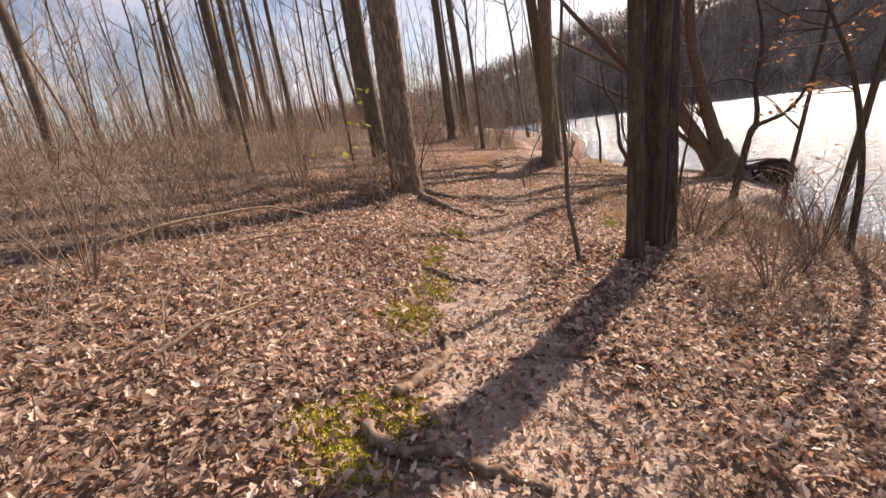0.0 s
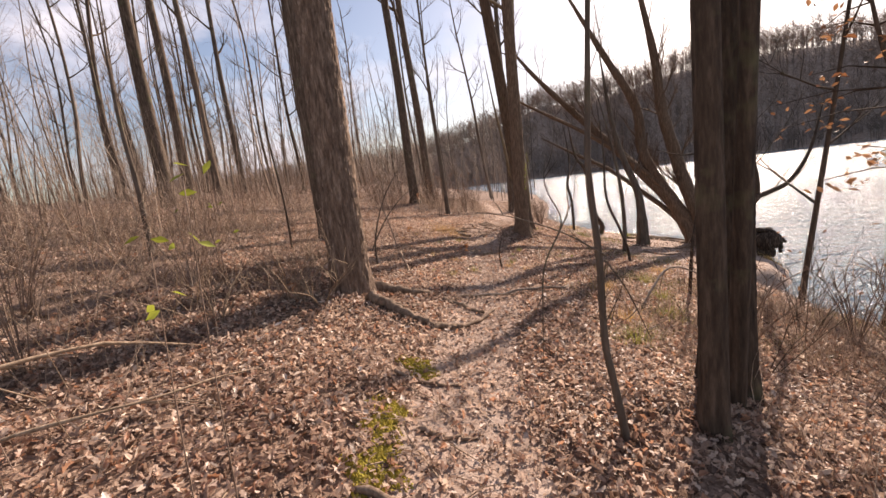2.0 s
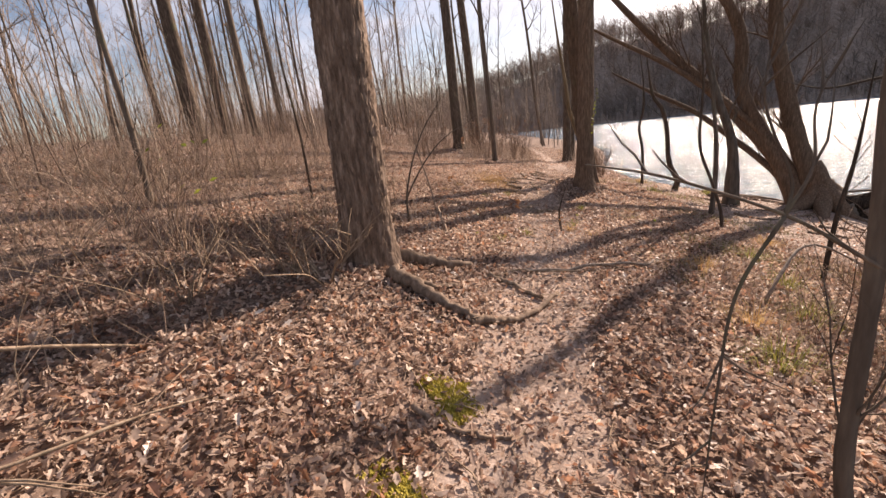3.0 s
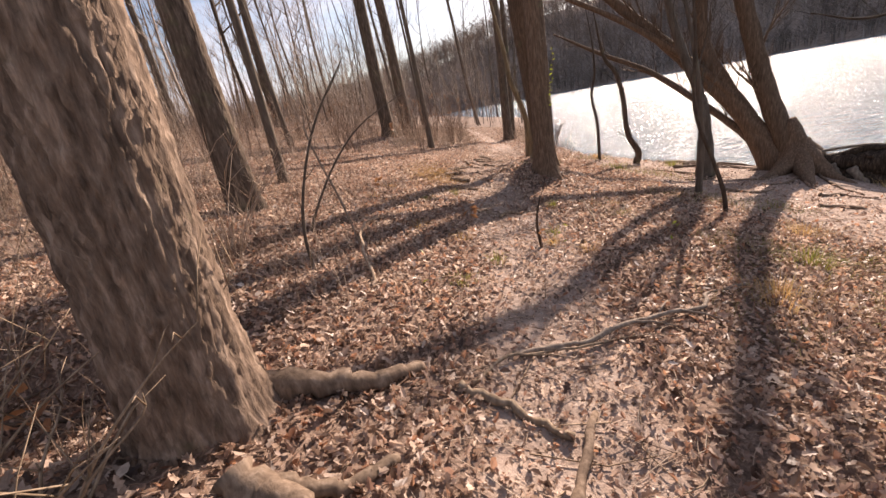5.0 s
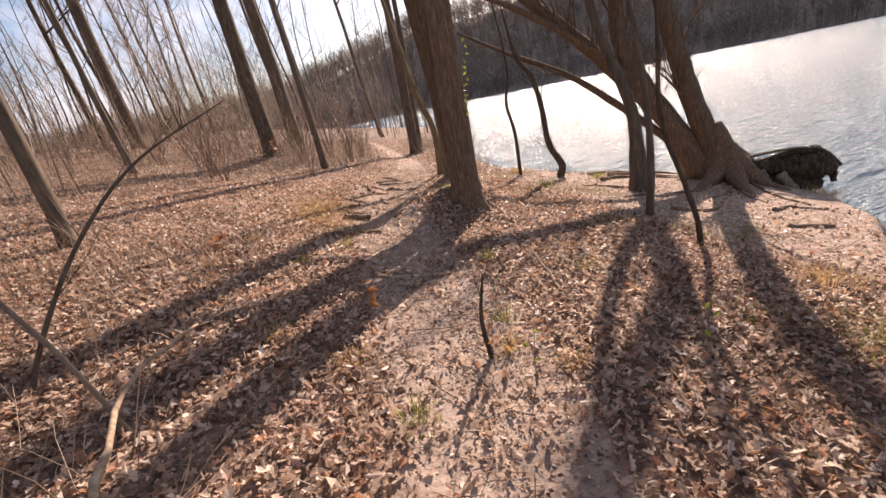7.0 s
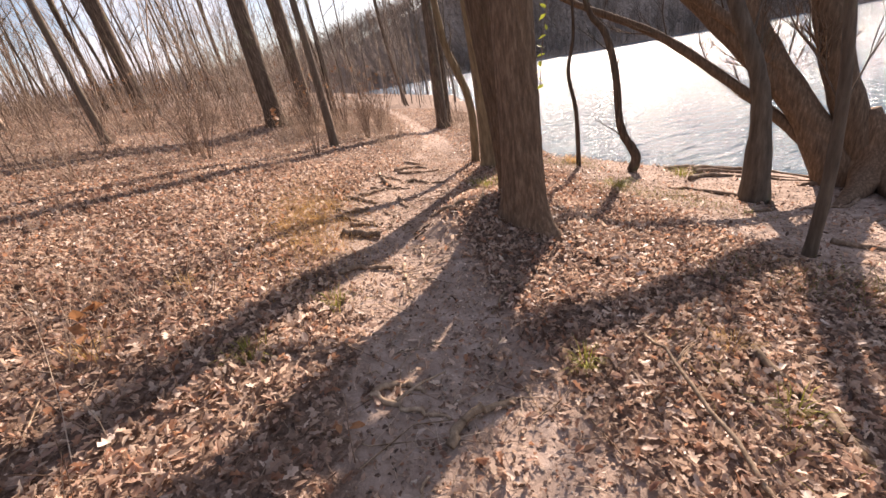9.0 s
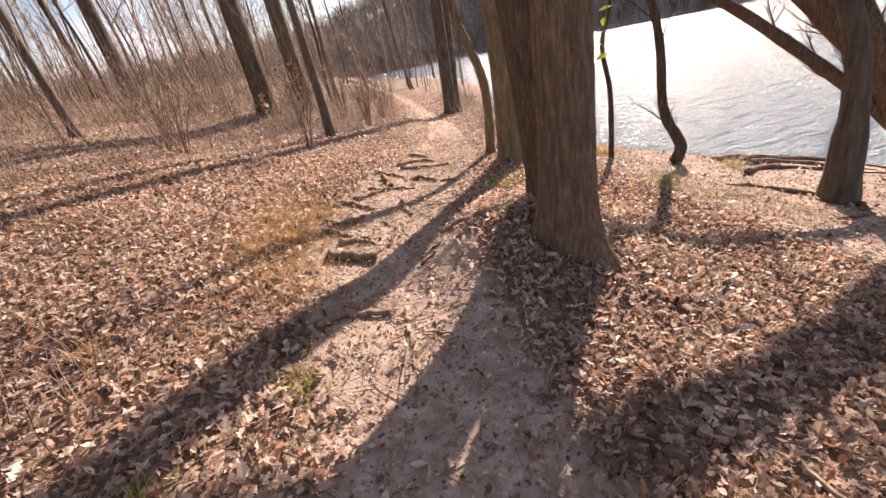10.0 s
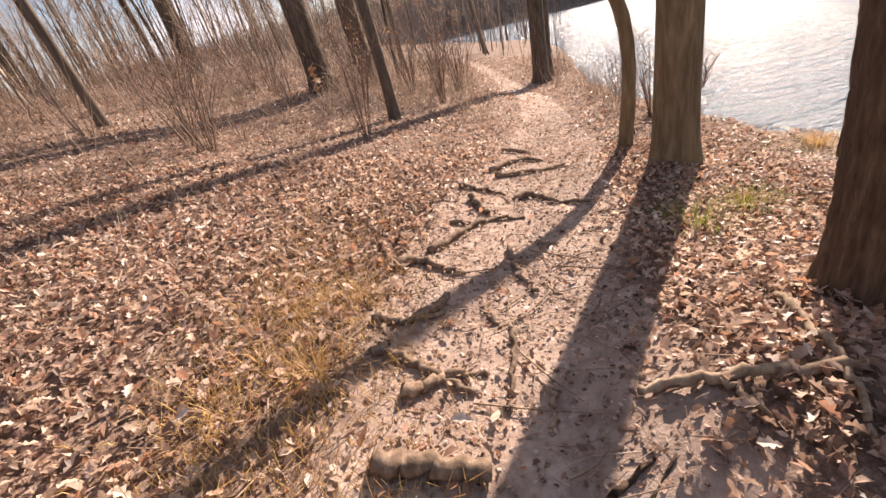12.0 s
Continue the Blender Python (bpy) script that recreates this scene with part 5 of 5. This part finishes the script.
def sprig(x, y, height, seed, n, mat, label, size=0.045, low=0.5):
    rng = random.Random(seed)
    t = thing("seedling", label, "plant", at=(x, y, gz(x, y)))
    s = Buf()
    c = curve_points([(0, 0, -0.03), (0.02, 0.01, height * 0.5), (0.05, 0.03, height)], 4)
    s.tube(c, [0.0035 - 0.002 * i / len(c) for i in range(len(c))], 5)
    stem = part("stem", s, TWIG, t)
    for k in range(n):
        b = Buf()
        one_leaf(b, c[rng.randrange(int(len(c) * low), len(c))] + Vector((rng.uniform(-.06, .06), rng.uniform(-.06, .06), rng.uniform(-.05, .06))), rng, size)
        part("leaf", b, mat, stem, shade=False)
    return t


sprig(-0.72, 3.36, 1.62, 501, 7, GREEN_LEAF, "seedling with bright yellow-green leaves", 0.028, 0.88)
sprig(-0.86, 3.34, 1.36, 502, 5, GREEN_LEAF, "small seedling with bright yellow-green leaves", 0.028, 0.88)
sprig(-1.75, 7.4, 0.55, 503, 8, OAK_LEAF, "oak seedling with rust-red dry leaves", 0.06)
sprig(0.95, 10.6, 0.35, 504, 8, OAK_LEAF, "oak seedling with rust-red dry leaves", 0.06)
sprig(-0.2, 12.2, 0.3, 505, 7, OAK_LEAF, "oak seedling with rust-red dry leaves", 0.06)
sprig(0.2, 21.2, 0.7, 506, 14, OAK_LEAF, "oak seedling with rust-red dry leaves", 0.07)
for i, (x, y) in enumerate(((1.55, 9.75), (1.72, 9.55), (1.05, 11.25), (0.25, 8.6), (1.2, 8.7), (2.75, 9.3))):
    sprig(x, y, 0.35, 510 + i, 3, GREEN_LEAF if i % 2 else OAK_LEAF, "thin seedling with a few small leaves", 0.03)

# leafy vine shoot and rust leaves hanging over the bank
vine_at = (3.0, 13.45, gz(3.0, 13.45))
vine = thing("hanging_vine", "thin vine with bright green leaves hanging from the trunk", "vine", at=vine_at)
vb = Buf()
vc = curve_points([(0.1, -0.1, 2.35), (0.2, -0.25, 2.3), (0.18, -0.33, 1.9), (0.12, -0.32, 1.55), (0.09, -0.3, 1.25)], 5)
vb.tube(vc, [0.004] * len(vc), 5)
vine_stem = part("stem", vb, TWIG, vine)
vrng = random.Random(9)
for k in range(14):
    lb = Buf()
    one_leaf(lb, vc[len(vc) - 1 - k % 14] + Vector((vrng.uniform(-.03, .03), vrng.uniform(-.03, .03), 0)), vrng, 0.035)
    part("leaf", lb, GREEN_LEAF, vine_stem, shade=False)

twig_oak = thing("oak_bough", "low oak bough with rust-brown leaves still clinging", "tree", at=(5.3, 5.6, gz(5.3, 5.6)))
ob = Buf()
orng = random.Random(15)
tips = []
oc = curve_points([(0, 0, -0.1), (0.1, 0.1, 1.2), (0.0, 0.3, 2.4), (-0.3, 0.5, 3.4), (-0.5, 0.6, 4.6)], 5)
ob.tube(oc, [0.05 - 0.04 * i / len(oc) for i in range(len(oc))], 9)
for k in range(16):
    s = oc[orng.randrange(9, len(oc))]
    d = Vector((orng.uniform(-1, 1), orng.uniform(-1, 1), orng.uniform(-0.2, 0.5))).normalized() * orng.uniform(0.5, 1.1)
    ob.tube([s, s + d * 0.5 + Vector((0, 0, 0.06)), s + d], [0.011, 0.007, 0.003], 5)
    tips += [s + d * f for f in (0.55, 0.7, 0.85, 1.0)]
part("stem", ob, BARK_DARK, twig_oak)
lb = Buf()
for k in range(170):
    one_leaf(lb, orng.choice(tips) + Vector((orng.uniform(-.1, .1), orng.uniform(-.1, .1), orng.uniform(-.14, .04))), orng, orng.uniform(0.03, 0.055))
part("leaves", lb, OAK_LEAF, twig_oak, "rust-brown clinging leaves", shade=False)

# pebbles and clods on the bare earth
prs = np.random.RandomState(12)


def lumps(name, pts, size, mat, label, category):
    n = len(pts)
    cube = np.array([(-1, -1, 0), (1, -1, 0), (1, 1, 0), (-1, 1, 0), (-0.55, -0.6, 0.9), (0.6, -0.5, 0.8), (0.5, 0.6, 1), (-0.6, 0.5, 0.75)])
    f = np.array([(0, 1, 5, 4), (1, 2, 6, 5), (2, 3, 7, 6), (3, 0, 4, 7), (4, 5, 6, 7)])
    s = size * prs.uniform(0.4, 1.5, n)
    loc = cube[None] * s[:, None, None] * prs.uniform(0.7, 1.3, (n, 8, 3))
    v = np.einsum("nij,nkj->nki", turned(prs, n, 0.12), loc)
    v += np.stack([pts[:, 0], pts[:, 1], ground_z(pts[:, 0], pts[:, 1]) - size * 0.15], -1)[:, None, :]
    fa = (f[None] + (np.arange(n) * 8)[:, None, None]).reshape(-1, 4)
    tagged(new(name, fast_mesh(name, v.reshape(-1, 3), fa, mat, False)), label, category, kind="stuff")


bare = lambda x, y: np.clip(trodden(x, y), 0, 1) * (x < shore(y) - 0.2)
lumps("pebbles", scatter(prs, 5000, (-1.5, 9.5, 0.2, 20), bare), 0.008, PEBBLE, "small pale pebbles bedded in the trail", "pebbles")
lumps("soil_clods", scatter(prs, 3500, (-1.5, 9.5, 0.2, 20), bare), 0.008, SOIL_CLOD, "dark crumbs of earth on the trail", "soil")
# loose twigs lying everywhere


def twigs(name, rs, pts, length, thick, mat, label):
    n = len(pts)
    a, ln = rs.uniform(0, 2 * np.pi, n), length * rs.uniform(0.3, 1.2, n)
    d = np.stack([np.cos(a), np.sin(a)], -1)
    rings = []
    bow = rs.normal(0, 0.11, n) * ln
    for t, r in ((0, 1), (0.5, 0.8), (1, 0.35)):
        p = pts + d * (ln * t)[:, None] + np.stack([-d[:, 1], d[:, 0]], -1) * (bow * (1 - (2 * t - 1) ** 2))[:, None]
        z = ground_z(p[:, 0], p[:, 1]) + 0.012 + rs.uniform(0, 0.016, n)
        for j in range(3):
            g = 2 * np.pi * j / 3
            rings.append(np.stack([p[:, 0] - d[:, 1] * np.cos(g) * thick * r, p[:, 1] + d[:, 0] * np.cos(g) * thick * r, z + np.sin(g) * thick * r], -1))
    v = np.stack(rings, 1)
    f = np.array([(i * 3 + j, i * 3 + (j + 1) % 3, i * 3 + 3 + (j + 1) % 3, i * 3 + 3 + j) for i in range(2) for j in range(3)])
    fa = (f[None] + (np.arange(n) * 9)[:, None, None]).reshape(-1, 4)
    tagged(new(name, fast_mesh(name, v.reshape(-1, 3), fa, mat)), label, "twigs", kind="stuff")


twigs("loose_twigs", prs, scatter(prs, 5200, (-5, 6.2, 0.2, 20), lambda x, y: 0.5 + 0.3 * wave(x, y, 0.6, 51)), 0.3, 0.003, BRUSH, "thin dry twigs strewn over the leaf litter")
twigs("loose_twigs", prs, scatter(prs, 900, (-5, 6.2, 0.2, 20), lambda x, y: 0.5 + 0.3 * wave(x, y, 0.6, 52)), 0.6, 0.0055, DEADWOOD, "pale dead twigs strewn over the leaf litter")

# ---- the far shore: bare woods on the hill ----


def far_woods(name, rs, n, az0, az1, r0, r1, label, height=13, blades=26):
    az, r = np.radians(rs.uniform(az0, az1, n)), FAR_R + r0 + (r1 - r0) * rs.uniform(0, 1, n) ** 0.8
    x, y = r * np.sin(az), r * np.cos(az)
    base = np.stack([x, y, ground_z(x, y) - 0.3], -1)
    h = height * rs.uniform(0.6, 1.25, n)
    v, f, k = [], [], 0
    tri = []
    for i in range(blades + 1):
        if i == 0:
            s, e, w = base, base + np.stack([rs.normal(0, .4, n), rs.normal(0, .4, n), h * 0.8], -1), 0.15
        else:
            t = rs.uniform(0.25, 0.95, n)
            s = base + np.stack([np.zeros(n), np.zeros(n), h * t], -1)
            a, out = rs.uniform(0, 2 * np.pi, n), h * rs.uniform(0.12, 0.42, n)
            e, w = s + np.stack([np.cos(a) * out, np.sin(a) * out, h * rs.uniform(0.08, 0.32, n)], -1), 0.1
        u = np.stack([np.cos(az) * w, -np.sin(az) * w, np.full(n, w * 0.3)], -1)
        d = np.stack([np.sin(az) * w, np.cos(az) * w, np.zeros(n)], -1)
        tri.append(np.stack([s - u, s + u, s + d, e], 1))
    v = np.concatenate(tri, 0).reshape(-1, 3)
    m = len(v) // 4
    fa = (np.array([(0, 1, 3), (1, 2, 3), (2, 0, 3)])[None] + (np.arange(m) * 4)[:, None, None]).reshape(-1, 3)
    tagged(new(name, fast_mesh(name, v, fa, HAZY_WOOD, False)), label, "trees", kind="stuff")


far_woods("far_trees", np.random.RandomState(61), 5200, -30, 80, 1, 120, "bare brown woods covering the far hillside")
far_woods("far_trees", np.random.RandomState(62), 500, 5, 80, 0, 8, "bare trees along the far shoreline", 9, 22)

stalks("verge_grass", prs, scatter(prs, 3800, (0.1, 1.7, 12.6, 16.8), lambda x, y: np.exp(-(((x - 0.9) / 0.45) ** 2 + ((y - 14.7) / 1.4) ** 2))), 0.11, 0.0022, 0.9, DRY_GRASS, "short bleached grass along the trail verge", "grass", bend=0.6)
stalks("bank_grass", prs, scatter(prs, 3000, (2.0, 6.2, 5.0, 17.5), lambda x, y: np.clip(wave(x, y, 0.7, 71) * 1.4, 0, 1) * smooth(1.0, 1.6, x - np.interp(y, TRAIL_Y, TRAIL_X)) * (x < shore(y))), 0.16, 0.002, 0.9, GREEN_GRASS, "sparse winter grass on the bank", "grass", bend=0.6)

leaves("leaf_chips", prs, scatter(prs, 32000, (-1.6, 7.5, 0.2, 20.5), lambda x, y: np.clip(trodden(x, y) + 0.1, 0, 1) * (x < shore(y) - 0.2)), 0.024, OVAL, OVAL_F, 0.3, LEAF_LITTER, "tiny leaf chips and husks pressed into the trail", "leaves", lift=0.003, pile=0.003)
twigs("trail_needles", prs, scatter(prs, 5000, (-1.6, 4.6, 0.2, 20.5), lambda x, y: np.clip(trodden(x, y) + 0.1, 0, 1)), 0.09, 0.0018, BRUSH, "fine straw and twig ends on the trail")

# thicket of slender bare stems behind the nearer trunks


def thicket(name, rs, pts, height, thick, label, boughs=13):
    """Bare saplings as one mesh: bent stems, boughs and twigs, all of three-sided pieces."""
    n = len(pts)
    h = height * rs.uniform(0.5, 1.25, n)
    foot = np.stack([pts[:, 0], pts[:, 1], ground_z(pts[:, 0], pts[:, 1]) - 0.05], -1)
    lean, sway = rs.normal(0, 0.07, (n, 2)), rs.normal(0, 0.035, (n, 2))

    def along(t):
        o = (lean * t[:, None] + sway * np.sin(6 * t)[:, None]) * h[:, None]
        return foot + np.stack([o[:, 0], o[:, 1], h * t], -1)

    pieces = []
    for k in range(6):
        t0, t1 = np.full(n, k / 6), np.full(n, (k + 1) / 6)
        pieces.append((along(t0), along(t1), thick * h / height * (1 - 0.14 * k), thick * h / height * (0.86 - 0.14 * k)))
    for _ in range(boughs):
        t = rs.uniform(0.18, 0.97, n)
        a, out = rs.uniform(0, 2 * np.pi, n), h * rs.uniform(0.08, 0.22, n)
        s0 = along(t)
        way = np.stack([np.cos(a) * out, np.sin(a) * out, out * rs.uniform(0.4, 1.5, n)], -1)
        mid = s0 + way * 0.5 + rs.normal(0, 0.06, (n, 3)) * out[:, None]
        end = mid + way * 0.5 + np.stack([np.zeros(n), np.zeros(n), out * 0.2], -1)
        w = thick * (0.42 - 0.22 * t)
        pieces += [(s0, mid, w, w * 0.7), (mid, end, w * 0.7, w * 0.25)]
        for _ in range(3):
            u = rs.uniform(0.3, 1.0, n)[:, None]
            q = s0 + (end - s0) * u
            pieces.append((q, q + (way * 0.35 + rs.normal(0, 0.28, (n, 3)) * out[:, None]), w * 0.45, w * 0.12))
    s0, e0 = np.concatenate([p[0] for p in pieces]), np.concatenate([p[1] for p in pieces])
    r0, r1 = np.concatenate([p[2] for p in pieces]), np.concatenate([p[3] for p in pieces])
    d = e0 - s0
    d /= np.linalg.norm(d, axis=1)[:, None] + 1e-9
    u = np.cross(d, np.array([0.31, 0.87, 0.38])[None])
    u /= np.linalg.norm(u, axis=1)[:, None] + 1e-9
    w = np.cross(d, u)
    ring = []
    for c, rr in ((s0, r0), (e0, r1)):
        for j in range(3):
            g = 2 * np.pi * j / 3
            ring.append(c + (u * np.cos(g) + w * np.sin(g)) * rr[:, None])
    v = np.stack(ring, 1)
    f = np.array([(j, (j + 1) % 3, 3 + (j + 1) % 3, 3 + j) for j in range(3)])[None] + (np.arange(len(s0)) * 6)[:, None, None]
    return tagged(new(name, fast_mesh(name, v.reshape(-1, 3), f.reshape(-1, 4), BRANCHES)), label, "trees", kind="stuff")


trs = np.random.RandomState(23)
thicket("sapling_thicket", trs, scatter(trs, 170, (-40, -5, 20, 75), lambda x, y: 0.4 + 0.4 * wave(x, y, 4, 91)), 9.0, 0.045, "thicket of slender bare trees on the wooded slope", 16)
thicket("sapling_thicket", trs, scatter(trs, 90, (-6, 14, 30, 70), lambda x, y: (x < shore(y) - 0.5) * smooth(0.8, 2.0, np.abs(x - np.interp(y, (24, 40, 120), (4.7, 3.0, 10))))), 8.0, 0.04, "thicket of slender bare trees along the bank ahead", 16)
thicket("undergrowth", trs, scatter(trs, 420, (-22, -2.8, 5, 34), lambda x, y: smooth(3.2, 5, np.interp(y, TRAIL_Y, TRAIL_X) - x) * np.clip(0.5 + 0.7 * wave(x, y, 1.5, 92), 0.05, 1) * np.where(x > -6, 0.4, 1)), 2.6, 0.011, "tall thin tan undergrowth between the trunks", 10)
thicket("undergrowth", trs, scatter(trs, 130, (-2.5, 7, 22, 36), lambda x, y: (x < shore(y) - 0.3) * smooth(0.9, 1.8, np.abs(x - np.interp(y, TRAIL_Y, TRAIL_X)))), 2.6, 0.011, "tall thin tan undergrowth beside the trail ahead", 10)

# single leaves lying uppermost beside the trail
leaf_kinds = []
krs = np.random.RandomState(19)
for k in range(6):
    shape = LOBED.copy()
    co = np.stack([shape[:, 0] * krs.uniform(0.85, 1.2), shape[:, 1], np.abs(shape[:, 0]) * krs.uniform(0.1, 1.1) + shape[:, 1] ** 2 * krs.uniform(-0.5, 0.7)], -1) * 0.078
    leaf_kinds.append(fast_mesh("fallen_leaf", co, LOBED_F, FALLEN_LEAF, False))
floor_ob = bpy.data.objects["ground"]
kp = scatter(krs, 300, (-1.8, 4.2, 1.0, 17.0), litter_chance)
for k in range(300):
    x, y = kp[k]
    o = new("fallen_leaf", leaf_kinds[k % 6])
    o.parent = floor_ob
    o.matrix_basis = pose(x, y, gz(x, y) + 0.045, krs.uniform(-30, 30), krs.uniform(-30, 30), krs.uniform(0, 360)) @ Matrix.Scale(krs.uniform(0.7, 1.15), 4)
